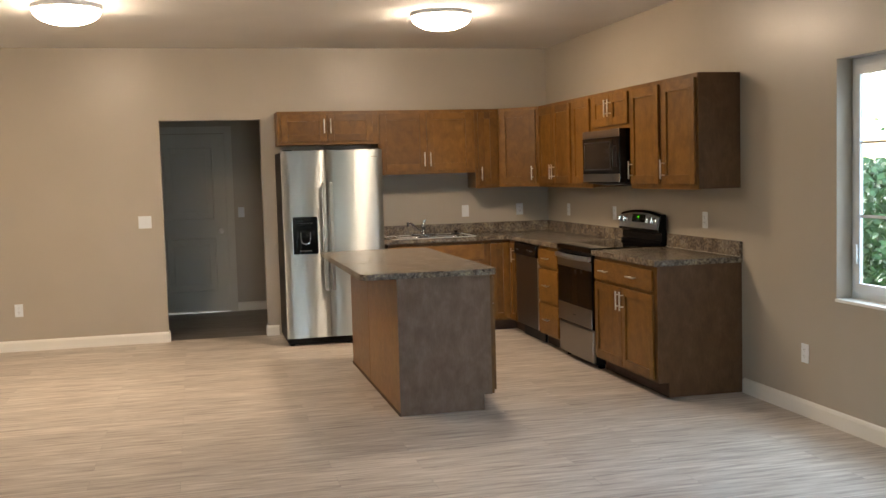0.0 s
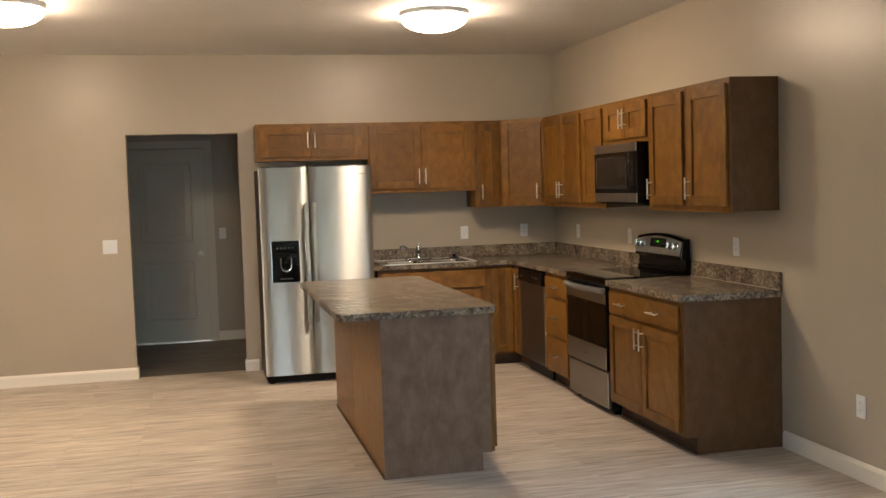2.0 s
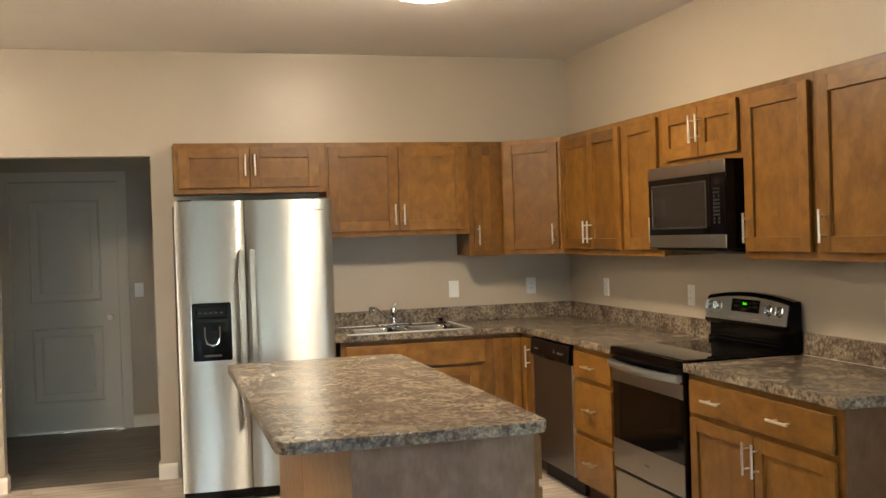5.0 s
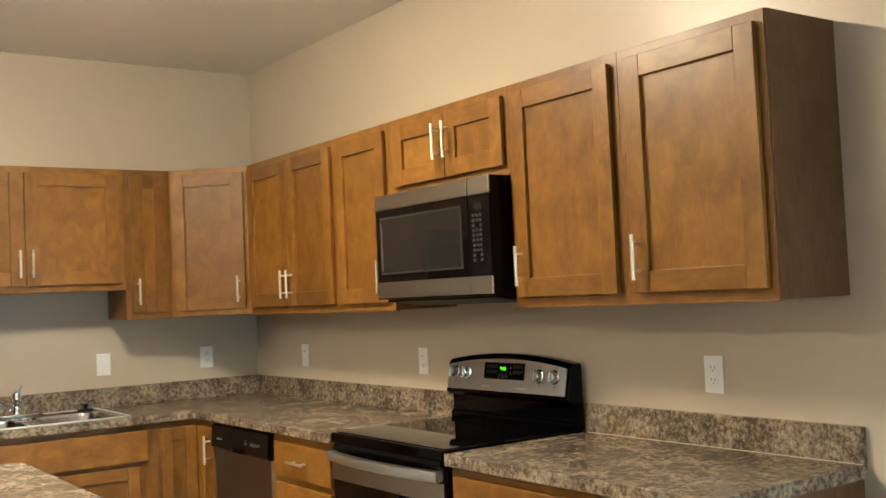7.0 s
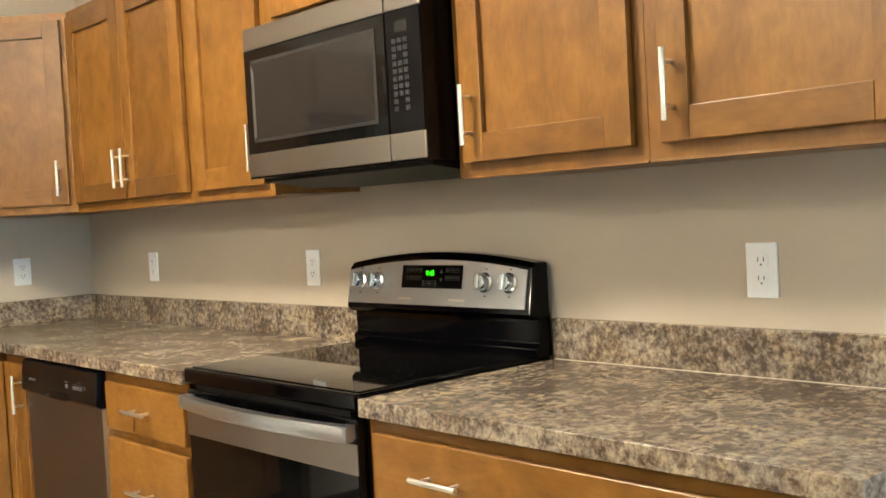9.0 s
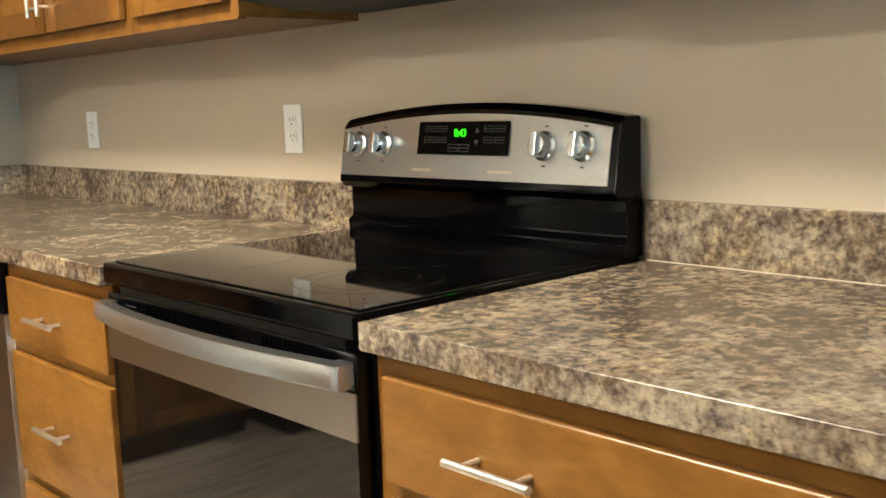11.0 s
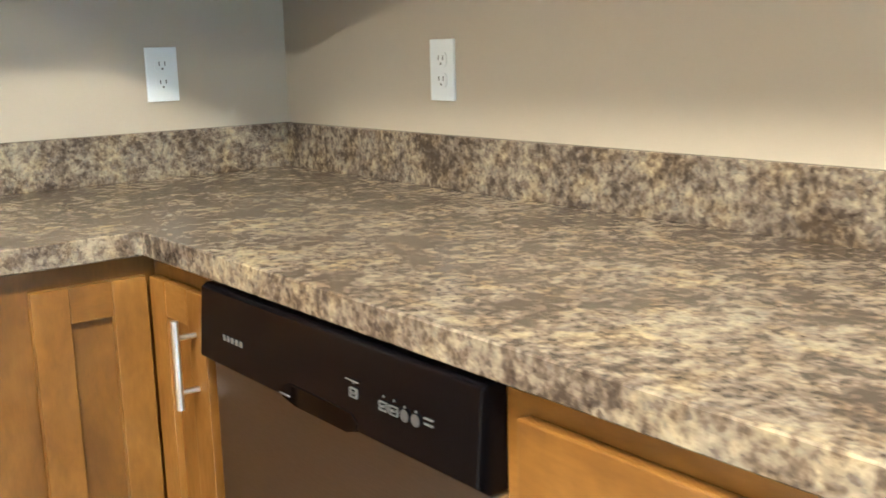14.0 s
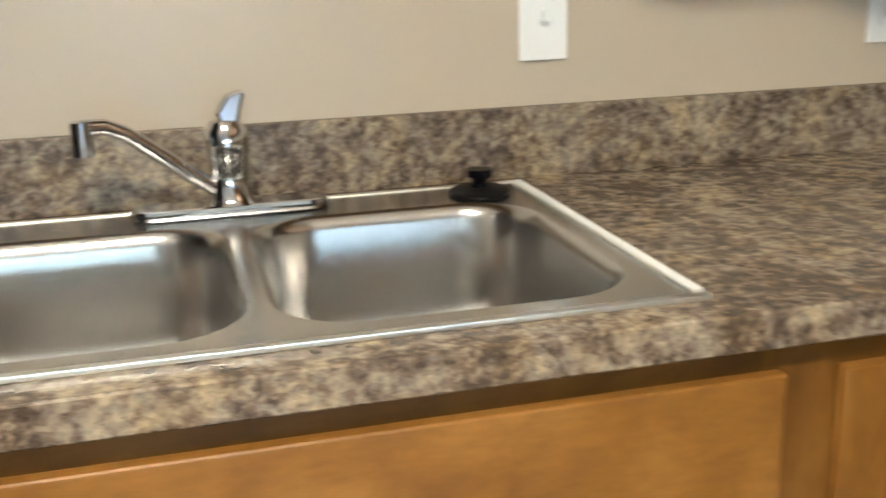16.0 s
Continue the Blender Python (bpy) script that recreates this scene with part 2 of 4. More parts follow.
def prism(points, z0, z1, axis="z", bevel=0.0):
    """A closed outline, pulled from z0 to z1 along an axis."""
    bm = bmesh.new()
    turn = {"z": lambda p, q, r: (p, q, r), "y": lambda p, q, r: (p, r, q), "x": lambda p, q, r: (r, p, q)}[axis]
    low = [bm.verts.new(turn(p, q, z0)) for p, q in points]
    top = [bm.verts.new(turn(p, q, z1)) for p, q in points]
    bm.faces.new(low), bm.faces.new(top)
    for i in range(len(points)):
        j = (i + 1) % len(points)
        bm.faces.new((low[i], low[j], top[j], top[i]))
    bmesh.ops.recalc_face_normals(bm, faces=bm.faces)
    return soften(bm, bevel) if bevel else bm


def tube(bm, path, radius, sides=12, caps=True):
    """A round bar along a list of points; radius may be a list."""
    path = [Vector(p) for p in path]
    radii = radius if isinstance(radius, (list, tuple)) else [radius] * len(path)
    rings, side = [], None
    for i, p in enumerate(path):
        way = (path[min(i + 1, len(path) - 1)] - path[max(i - 1, 0)]).normalized()
        side = way.orthogonal().normalized() if side is None else (side - way * side.dot(way)).normalized()
        up = way.cross(side)
        rings.append([bm.verts.new(p + (side * math.cos(a) + up * math.sin(a)) * radii[i]) for a in (2 * math.pi * k / sides for k in range(sides))])
    for a, b in zip(rings, rings[1:]):
        for k in range(sides):
            f = bm.faces.new((a[k], a[(k + 1) % sides], b[(k + 1) % sides], b[k]))
            f.smooth = True
    if caps:
        bm.faces.new(rings[0][::-1]), bm.faces.new(rings[-1])
    bmesh.ops.recalc_face_normals(bm, faces=bm.faces)
    return bm


def lathe(profile, sides=40):
    """A turned shape round z from (radius, height) pairs."""
    bm = bmesh.new()
    rings = [[bm.verts.new((r * math.cos(a), r * math.sin(a), z)) for a in (2 * math.pi * k / sides for k in range(sides))] for r, z in profile]
    for a, b in zip(rings, rings[1:]):
        for k in range(sides):
            bm.faces.new((a[k], a[(k + 1) % sides], b[(k + 1) % sides], b[k])).smooth = True
    bm.faces.new(rings[0]), bm.faces.new(rings[-1])
    bmesh.ops.recalc_face_normals(bm, faces=bm.faces)
    return bm


def rounded(x0, x1, y0, y1, r, n=6):
    pts = []
    for cx, cy, a0 in ((x0 + r, y0 + r, 180), (x1 - r, y0 + r, 270), (x1 - r, y1 - r, 0), (x0 + r, y1 - r, 90)):
        pts += [(cx + r * math.cos(radians(a0 + 90 * k / n)), cy + r * math.sin(radians(a0 + 90 * k / n))) for k in range(n + 1)]
    return pts


def part(name, bm, mat, parent=None, label="", place=None, kind=""):
    me = bpy.data.meshes.new(name)
    round_faces = any(f.smooth for f in bm.faces)
    bm.to_mesh(me)
    bm.free()
    me.materials.append(mat)
    if round_faces:
        flat = [not p.use_smooth for p in me.polygons]
        me.set_sharp_from_angle(angle=radians(38))
        for p, f in zip(me.polygons, flat):
            p.use_smooth = not f
    ob = new(name, me)
    if parent is not None:
        ob.parent = parent
    if place is not None:
        ob.matrix_local = place
    return tagged(ob, label, kind=kind)


def thing(name, label, category, place, group=""):
    ob = new(name)
    ob.empty_display_size = 0.2
    ob.matrix_world = place
    return tagged(ob, label, category, group)


def structure(name, bm, mat, label="", parent=None):
    return part(name, bm, mat, parent, label, kind="structure")


def turned(x, y, z=0.0, rz=0.0):
    return pose(x, y, z, 0, 0, rz)


# ---- large structure ----
X0, Y0, H, T = -9.4, -12.2, 2.755, 0.13   # left wall, rear wall, ceiling height, wall thickness
OX0, OX1, OZ = -3.817, -2.886, 2.082      # opening to the hall
HX0, HX1, HY = -5.0, -1.7, 2.05           # the hall behind it
WY0, WY1, WZ0, WZ1 = -6.6, -4.85, 0.745, 2.10   # window
PX0, PX1, PZ = -3.9, -0.9, 2.05           # patio door

structure("floor", block(X0 - T, T, Y0 - T, 0.065, -0.05, 0), FLOOR, "greige wood-look vinyl plank floor")
structure("hall_floor", block(X0 - T, T, 0.065, HY + T, -0.05, 0), HALLFLOOR, "dark wood-look vinyl plank floor, hall shade included in its colour")
structure("ceiling", block(X0 - T, T, Y0 - T, HY + T, H, H + 0.1), CEIL, "lightly textured off-white painted ceiling")


def wall(name, spans, axis, at0, at1, label="greige painted drywall with a satin sheen"):
    """spans: (from, to, low, high) boxes of one wall that never overlap."""
    bm = bmesh.new()
    for a, b, lo, hi in spans:
        box(bm, *((a, b, at0, at1) if axis == "x" else (at0, at1, a, b)), lo, hi)
    return structure(name, bm, WALL, label)


wall("wall_north", [(X0, OX0, 0, H), (OX0, OX1, OZ, H), (OX1, 0, 0, H)], "x", 0, T)
wall("wall_east", [(Y0, WY0, 0, H), (WY0, WY1, 0, WZ0), (WY0, WY1, WZ1, H), (WY1, T, 0, H)], "y", 0, T)
wall("wall_west", [(Y0, T, 0, H)], "y", X0 - T, X0)
wall("wall_south", [(X0, PX0, 0, H), (PX0, PX1, PZ, H), (PX1, 0, 0, H)], "x", Y0 - T, Y0)
wall("hall_wall_west", [(T, HY, 0, H)], "y", HX0 - T, HX0)
wall("hall_wall_east", [(T, HY, 0, H)], "y", HX1, HX1 + T)
HD0, HD1, HDZ = -3.985, -3.172, 2.04
wall("hall_wall_north", [(HX0 - T, HD0 - 0.02, 0, H), (HD0 - 0.02, HD1 + 0.02, HDZ + 0.02, H), (HD1 + 0.02, HX1 + T, 0, H)], "x", HY, HY + T)


def board_x(a, b, y, face):
    w = 0.014
    prof = [(y + face * p, q) for p, q in [(0, 0), (w, 0), (w, 0.078), (w * 0.55, 0.092), (0, 0.1)]]
    return structure("baseboard", prism(prof, a, b, "x"), TRIM, "cream painted wooden baseboard")


def board_y(a, b, x, face):
    w = 0.014
    prof = [(x + face * p, q) for p, q in [(0, 0), (w, 0), (w, 0.078), (w * 0.55, 0.092), (0, 0.1)]]
    return structure("baseboard", prism(prof, a, b, "y"), TRIM, "cream painted wooden baseboard")


board_x(X0, OX0 + 0.014, 0, -1)
board_x(OX1 - 0.014, -2.78, 0, -1)
board_y(0, T, OX0, 1)
board_y(0, T, OX1, -1)
board_y(Y0, -3.835, 0, -1)
board_y(Y0, -0.014, X0, 1)
board_x(X0 + 0.014, PX0, Y0, 1)
board_x(PX1, -0.014, Y0, 1)
board_x(HX0, HD0 - 0.085, HY, -1)
board_x(HD1 + 0.085, HX1, HY, -1)

# hall door: two raised-panel moulded door in a painted casing
# unseen backing, added to stop sky light leaking round the hall door
structure("wall_behind_door", block(HD0 - 0.02, HD1 + 0.02, HY + 0.07, HY + T, 0, HDZ + 0.02), WALL)
door = structure("door_1", block(HD0, HD1, HY + 0.01, HY + 0.045, 0.012, HDZ), DOORPAINT, "closed grey-white two-panel interior door")
for z0, z1 in ((0.24, 0.86), (1.06, 1.90)):
    bm = bmesh.new()
    x0, x1 = HD0 + 0.13, HD1 - 0.13
    outer = [(x0, z0), (x1, z0), (x1, z1), (x0, z1)]
    for k, (inset, y) in enumerate(((0, -0.001), (0.012, -0.006), (0.03, 0.004), (0.06, 0.004), (0.085, -0.004))):
        ring = [bm.verts.new((x + (inset if x == x0 else -inset), HY + 0.01 + y, z + (inset if z == z0 else -inset))) for x, z in outer]
        if k:
            for i in range(4):
                bm.faces.new((last[i], last[(i + 1) % 4], ring[(i + 1) % 4], ring[i]))
        last = ring
    bm.faces.new(last)
    bmesh.ops.recalc_face_normals(bm, faces=bm.faces)
    part("panel", bm, DOORPAINT, door, kind="structure")
part("door_knob", lathe([(0.031, 0), (0.033, 0.004), (0.012, 0.010), (0.011, 0.028), (0.024, 0.038), (0.028, 0.052), (0.022, 0.064), (0.006, 0.068)], 24), NICKEL, door, "satin nickel door knob", pose(HD1 - 0.07, HY + 0.009, 0.93, 90, 0, 0))
bm = block(HD0, HD1, HY - 0.02, HY + 0.05, 0, 0.012)
part("threshold", bm, NICKEL, door, "thin metal threshold")
casing = bmesh.new()
box(casing, HD0 - 0.085, HD0 - 0.01, HY - 0.018, HY, 0, HDZ + 0.01)
box(casing, HD1 + 0.01, HD1 + 0.085, HY - 0.018, HY, 0, HDZ + 0.01)
box(casing, HD0 - 0.085, HD1 + 0.085, HY - 0.018, HY, HDZ + 0.01, HDZ + 0.085)
box(casing, HD0 - 0.02, HD0 - 0.003, HY, HY + 0.06, 0, HDZ + 0.003)
box(casing, HD1 + 0.003, HD1 + 0.02, HY, HY + 0.06, 0, HDZ + 0.003)
structure("trim", casing, DOORPAINT, "grey-white door casing")

# window in the east wall: white vinyl slider with a drywall return
win = structure("window_1", block(0.10, 0.125, WY0, WY1, WZ0, WZ0 + 0.045, 0.003), VINYL, "white vinyl sliding window with clear panes")
part("window_frame", block(0.10, 0.125, WY0, WY1, WZ1 - 0.045, WZ1, 0.003), VINYL, win)
for y in (WY0, WY1 - 0.045):
    part("window_frame", block(0.10, 0.125, y, y + 0.045, WZ0 + 0.045, WZ1 - 0.045, 0.003), VINYL, win)
mid = (WY0 + WY1) / 2
for a, b, x in ((WY0 + 0.045, mid + 0.02, 0.112), (mid - 0.02, WY1 - 0.045, 0.092)):
    sash = bmesh.new()
    z0, z1, s = WZ0 + 0.045, WZ1 - 0.045, 0.05
    for q in ((a, b, z0, z0 + s), (a, b, z1 - s, z1), (a, a + s, z0 + s, z1 - s), (b - s, b, z0 + s, z1 - s)):
        box(sash, x - 0.012, x + 0.012, *q)
    sash_ob = part("sash", soften(sash, 0.002), VINYL, win)
    pane = part("pane", block(x - 0.002, x + 0.002, a + s, b - s, z0 + s, z1 - s), GLASS, win, "clear window glass")
    pane.visible_shadow = False
    for z in (z0 + 0.42, z0 + 0.83):
        part("muntin", block(x - 0.006, x - 0.003, a + s, b - s, z, z + 0.016), VINYL, win)
part("latch", block(0.066, 0.08, WY1 - 0.085, WY1 - 0.06, 0.95, 1.06, 0.005), VINYL, win, "white plastic sash lever")
structure("window_sill", block(-0.012, 0.10, WY0 - 0.01, WY1 + 0.0, WZ0 - 0.014, WZ0 + 0.004, 0.004), TRIM, "white painted window sill")

# patio door in the rear wall, behind the walk
pd = structure("door_2", block(PX0, PX1, Y0 - 0.1, Y0 - 0.03, 0, 0.05), VINYL, "white sliding patio door")
for x0, x1 in ((PX0, PX0 + 0.07), ((PX0 + PX1) / 2 - 0.04, (PX0 + PX1) / 2 + 0.04), (PX1 - 0.07, PX1)):
    part("door_frame", block(x0, x1, Y0 - 0.1, Y0 - 0.03, 0.05, PZ), VINYL, pd)
pane = part("pane", block(PX0 + 0.07, PX1 - 0.07, Y0 - 0.072, Y0 - 0.066, 0.05, PZ), GLASS, pd)
pane.visible_shadow = False


# ---- cabinets ----
STILE = 0.064


def bar_handle(parent, place, length=0.134, upright=True):
    bm = bmesh.new()
    h = length / 2
    ends = [(0, -0.031, -h), (0, -0.031, h)] if upright else [(-h, -0.031, 0), (h, -0.031, 0)]
    tube(bm, ends, 0.0058, 12)
    for s in (-0.041, 0.041):
        a = (0, 0, s) if upright else (s, 0, 0)
        tube(bm, [a, (a[0], -0.031, a[2])], 0.0042, 8)
    return part("handle", bm, NICKEL, parent, "satin nickel bar handle", place)


def shaker_door(parent, place, w, h, handle=None, dark_rail=False, mid_rails=False):
    """Door with its lower left back corner at place. handle: (x, z of its middle)."""
    t = 0.02
    door = part("door", block(STILE - 0.008, w - STILE + 0.008, -0.008, -0.003, STILE - 0.008, h - STILE + 0.008), WOOD_V, parent, "", place)
    for x in (0, w - STILE):
        part("stile", block(x, x + STILE, -t, -0.003, 0, h, 0.0022), WOOD_V, door)
    for z in (0, h - STILE):
        dark = dark_rail and z > 0
        part("rail", block(STILE + 0.0004, w - STILE - 0.0004, -t + 0.0004, -0.003, z + 0.0006, z + STILE, 0.0015), DARKRAIL if dark else MIDRAIL if mid_rails else WOOD_H, door, "darker stained rail" if dark else "")
    if handle:
        bar_handle(door, pose(handle[0], -t, handle[1]))
    return door


def drawer(parent, place, w, h, handles=()):
    d = part("drawer_front", block(0, w, -0.02, -0.003, 0, h, 0.004, 3), WOOD_H, parent, "", place)
    for x in handles:
        bar_handle(d, pose(x, -0.02, h / 2), upright=False)
    return d


def upper(label, place, w, z0, z1, doors, group="wall cabinets"):
    """doors: (x0, x1, handle x or None)."""
    c = thing("wall_cabinet", label, "kitchen cabinet", place, group)
    part("body", block(0.0004, w - 0.0004, -0.305, -0.001, z0, z1, 0.0015), WOOD_V, c)
    part("bottom_rail", block(0.002, w - 0.002, -0.3075, -0.286, z0 - 0.004, z0 + 0.0, 0.001), WOOD_H, c)
    for x0, x1, hx in doors:
        m = 0.031
        dz = 0.090 if z1 - z0 > 0.4 else (z1 - z0) / 2 - m
        shaker_door(c, pose(x0, -0.305, z0 + m), x1 - x0, z1 - z0 - 2 * m, None if hx is None else (hx - x0, dz + 0.015), w < 0.3, 0.9 < w < 0.92)
    return c


E0, E1 = 1.372, 2.134
MAPLE = "stained maple wall cabinet with %s above %s"
upper(MAPLE % ("two short shaker doors", "refrigerator"), turned(-2.75, 0), 0.945, 1.822, 2.134, [(0.03, 0.458, 0.432), (0.465, 0.895, 0.492)])
upper(MAPLE % ("two shaker doors", "the sink"), turned(-1.805, 0), 0.955, 1.524, 2.134, [(0.015, 0.468, 0.442), (0.474, 0.925, 0.50)])
upper(MAPLE % ("one narrow shaker door", "the counter"), turned(-0.85, 0), 0.24, E0, E1, [(0.03, 0.215, 0.055)])

corner = thing("corner_wall_cabinet", "diagonal brown stained maple corner wall cabinet with one shaker door", "kitchen cabinet", turned(0, 0), "wall cabinets")
part("body", prism([(-0.001, -0.001), (-0.61, -0.001), (-0.61, -0.305), (-0.305, -0.61), (-0.001, -0.61)], E0, E1, "z", 0.0015), WOOD_V, corner)
s = math.sqrt(0.5)
shaker_door(corner, pose(-0.61 + 0.022 * s, -0.305 - 0.022 * s, E0 + 0.031, 0, 0, -45), 0.385, 0.700, (0.355, 0.100))

EAST = -90
upper(MAPLE % ("two tall shaker doors", "the counter"), turned(0, -0.61, 0, EAST), 0.914, E0, E1, [(0.029, 0.460, 0.432), (0.466, 0.888, 0.494)])
upper(MAPLE % ("one tall shaker door", "the counter"), turned(0, -1.524, 0, EAST), 0.452, E0, E1, [(0.03, 0.425, 0.396)])
upper(MAPLE % ("two small shaker doors", "the microwave"), turned(0, -1.976, 0, EAST), 0.764, 1.83, E1, [(0.052, 0.402, 0.372), (0.408, 0.745, 0.438)])
upper(MAPLE % ("one tall shaker door", "the backsplash"), turned(0, -2.74, 0, EAST), 0.53, E0, E1, [(0.034, 0.502, 0.066)])
last = upper(MAPLE % ("one tall shaker door", "worktop"), turned(0, -3.27, 0, EAST), 0.535, E0, E1, [(0.040, 0.512, 0.072)])

# skin added to darken the cabinet's end face, which turns from the lamps
part("side_panel", block(0.5348, 0.538, -0.300, -0.001, E0, E1, 0.001), SHADEDSIDE, last, "thin brown side skin, darkened as in shade")
BASE, TOE = 0.876, 0.10
STILE = 0.056      # the doors of the base cabinets have narrower frames


def base(name, label, place, w, group="base cabinets", d=0.61, hollow=False):
    c = thing(name, label, "kitchen cabinet", place, group)
    if hollow:
        part("face_frame", block(0.0004, w - 0.0004, -d, -d + 0.02, TOE, BASE), WOOD_H, c)
        part("bottom", block(0.0004, w - 0.0004, -d + 0.0205, -0.001, TOE, TOE + 0.02), WOOD_H, c)
        for x in (0.0004, w - 0.018):
            part("side", block(x, x + 0.0176, -d + 0.0205, -0.001, TOE + 0.0205, BASE), WOOD_V, c)
    else:
        part("body", block(0.0004, w - 0.0004, -d, -0.001, TOE, BASE, 0.0012), WOOD_H, c)
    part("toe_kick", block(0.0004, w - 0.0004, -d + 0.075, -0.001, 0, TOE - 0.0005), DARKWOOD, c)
    return c


c = base("sink_base_cabinet", "brown stained maple sink base cabinet with two shaker doors", turned(-1.80, 0), 0.91, hollow=True)
drawer(c, pose(0.03, -0.61, 0.700), 0.896, 0.145)
shaker_door(c, pose(0.03, -0.61, TOE + 0.02), 0.436, 0.56, (0.41, 0.46))
shaker_door(c, pose(0.472, -0.61, TOE + 0.02), 0.41, 0.56, (0.026, 0.46))

c = thing("corner_base_cabinet", "brown stained maple corner base cabinet with folding shaker doors", "kitchen cabinet", turned(0, 0), "base cabinets")
part("body", prism([(-0.001, -0.001), (-0.89, -0.001), (-0.89, -0.61), (-0.61, -0.61), (-0.61, -0.84), (-0.001, -0.84)], TOE, BASE, "z"), WOOD_V, c)
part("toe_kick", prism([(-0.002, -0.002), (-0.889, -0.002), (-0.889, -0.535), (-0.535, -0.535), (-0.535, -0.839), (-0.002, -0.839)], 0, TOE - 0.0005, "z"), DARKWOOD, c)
shaker_door(c, pose(-0.81, -0.61, TOE + 0.02), 0.178, 0.722)
shaker_door(c, pose(-0.61, -0.634, TOE + 0.02, 0, 0, EAST), 0.188, 0.722, (0.157, 0.618))

c = base("drawer_base_cabinet", "brown stained maple cabinet with three drawers beside the dishwasher", turned(0, -1.447, 0, EAST), 0.522)
for z0, z1 in ((0.702, 0.843), (0.402, 0.675), (0.12, 0.372)):
    drawer(c, pose(0.034, -0.61, z0), 0.482, z1 - z0, (0.235,))

c = base("end_base_cabinet", "brown stained maple base cabinet with wide drawer and two shaker doors", turned(0, -2.743, 0, EAST), 1.060)
drawer(c, pose(0.03, -0.61, 0.704), 0.990, 0.141, (0.215, 0.70))
shaker_door(c, pose(0.03, -0.61, TOE + 0.02), 0.492, 0.56, (0.462, 0.47))
shaker_door(c, pose(0.528, -0.61, TOE + 0.02), 0.497, 0.56, (0.03, 0.47))
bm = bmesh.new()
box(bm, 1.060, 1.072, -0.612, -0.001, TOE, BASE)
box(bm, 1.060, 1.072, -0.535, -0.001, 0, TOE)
part("end_panel", bm, SHADEDSIDE, c, "veneered end panel, brown darkened as in shade")


# ---- worktops ----
def slab(xs, ys, keep, z0, z1, bevel=0.002):
    """A flat slab over the cells of a grid for which keep(i, j) holds."""
    bm = bmesh.new()
    verts = {}

    def vert(i, j, z):
        return verts.setdefault((i, j, z), bm.verts.new((xs[i], ys[j], z))) if (i, j, z) not in verts else verts[(i, j, z)]

    cells = {(i, j) for i in range(len(xs) - 1) for j in range(len(ys) - 1) if keep(i, j)}
    for i, j in cells:
        bm.faces.new([vert(i, j, z1), vert(i + 1, j, z1), vert(i + 1, j + 1, z1), vert(i, j + 1, z1)])
        bm.faces.new([vert(i, j, z0), vert(i, j + 1, z0), vert(i + 1, j + 1, z0), vert(i + 1, j, z0)])
        for di, dj, a, b in ((-1, 0, (0, 1), (0, 0)), (1, 0, (1, 0), (1, 1)), (0, -1, (0, 0), (1, 0)), (0, 1, (1, 1), (0, 1))):
            if (i + di, j + dj) not in cells:
                p, q = (i + a[0], j + a[1]), (i + b[0], j + b[1])
                bm.faces.new([vert(*p, z0), vert(*q, z0), vert(*q, z1), vert(*p, z1)])
    bmesh.ops.recalc_face_normals(bm, faces=bm.faces)
    return soften(bm, bevel, 1) if bevel else bm


TOP = 0.914
SX0, SX1, SY0, SY1 = -1.745, -0.942, -0.592, -0.06
top = thing("worktop", "L-shaped brown granite-look laminate worktop with backsplash", "countertop", turned(0, 0))
part("slab", slab([-1.865, SX0 + 0.02, SX1 - 0.02, -0.64, -0.001], [-1.984, -0.64, SY0 + 0.02, SY1 - 0.02, -0.001],
                  lambda i, j: (j >= 1 or i == 3) and not (i == 1 and j == 2), BASE, TOP), COUNTER, top)
bm = bmesh.new()
box(bm, -1.865, -0.001, -0.02, -0.001, TOP - 0.001, 1.016)
part("backsplash", soften(bm, 0.003), COUNTER, top)
part("backsplash", block(-0.02, -0.001, -1.984, -0.0205, TOP - 0.001, 1.0155, 0.003), COUNTER, top)
end = thing("worktop", "brown granite-look laminate worktop with backsplash beside the range", "countertop", turned(0, 0))
part("slab", block(-0.64, -0.001, -3.828, -2.744, BASE, TOP, 0.001, 1), COUNTER, end)
part("backsplash", block(-0.02, -0.001, -3.828, -2.744, TOP - 0.001, 1.016, 0.003), COUNTER, end)
part("caulk_line", block(-0.022, -0.0195, -3.826, -2.75, TOP, TOP + 0.0015), CAULK, end)

# ---- island ----
IX0, IX1, IY0, IY1 = -2.325, -1.703, -3.71, -1.745
isl = thing("kitchen_island", "brown stained kitchen island base with plain back and end panels", "kitchen island", turned(0, 0))
part("body", block(IX0 + 0.01, IX1, IY0 + 0.012, IY1, TOE, BASE, 0.001), WOOD_V, isl)
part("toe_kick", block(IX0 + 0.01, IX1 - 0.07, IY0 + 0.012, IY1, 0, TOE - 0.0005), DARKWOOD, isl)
bm = bmesh.new()
box(bm, IX0, IX1 - 0.019, IY0, IY0 + 0.0115, TOE, BASE)
box(bm, IX0, IX1 - 0.074, IY0, IY0 + 0.0115, 0, TOE)
part("end_panel", bm, PLY, isl, "dull grey-brown veneered end panel")
for a, b in ((IY0 + 0.012, -2.587), (-2.580, IY1)):
    part("back_panel", block(IX0, IX0 + 0.0095, a, b, 0, BASE - 0.0005, 0.001), WOOD_V, isl)
part("base_strip", block(IX0 - 0.006, IX0 - 0.0005, IY0 + 0.002, IY1, 0, 0.018, 0.001), DARKWOOD, isl)
WEST = 90
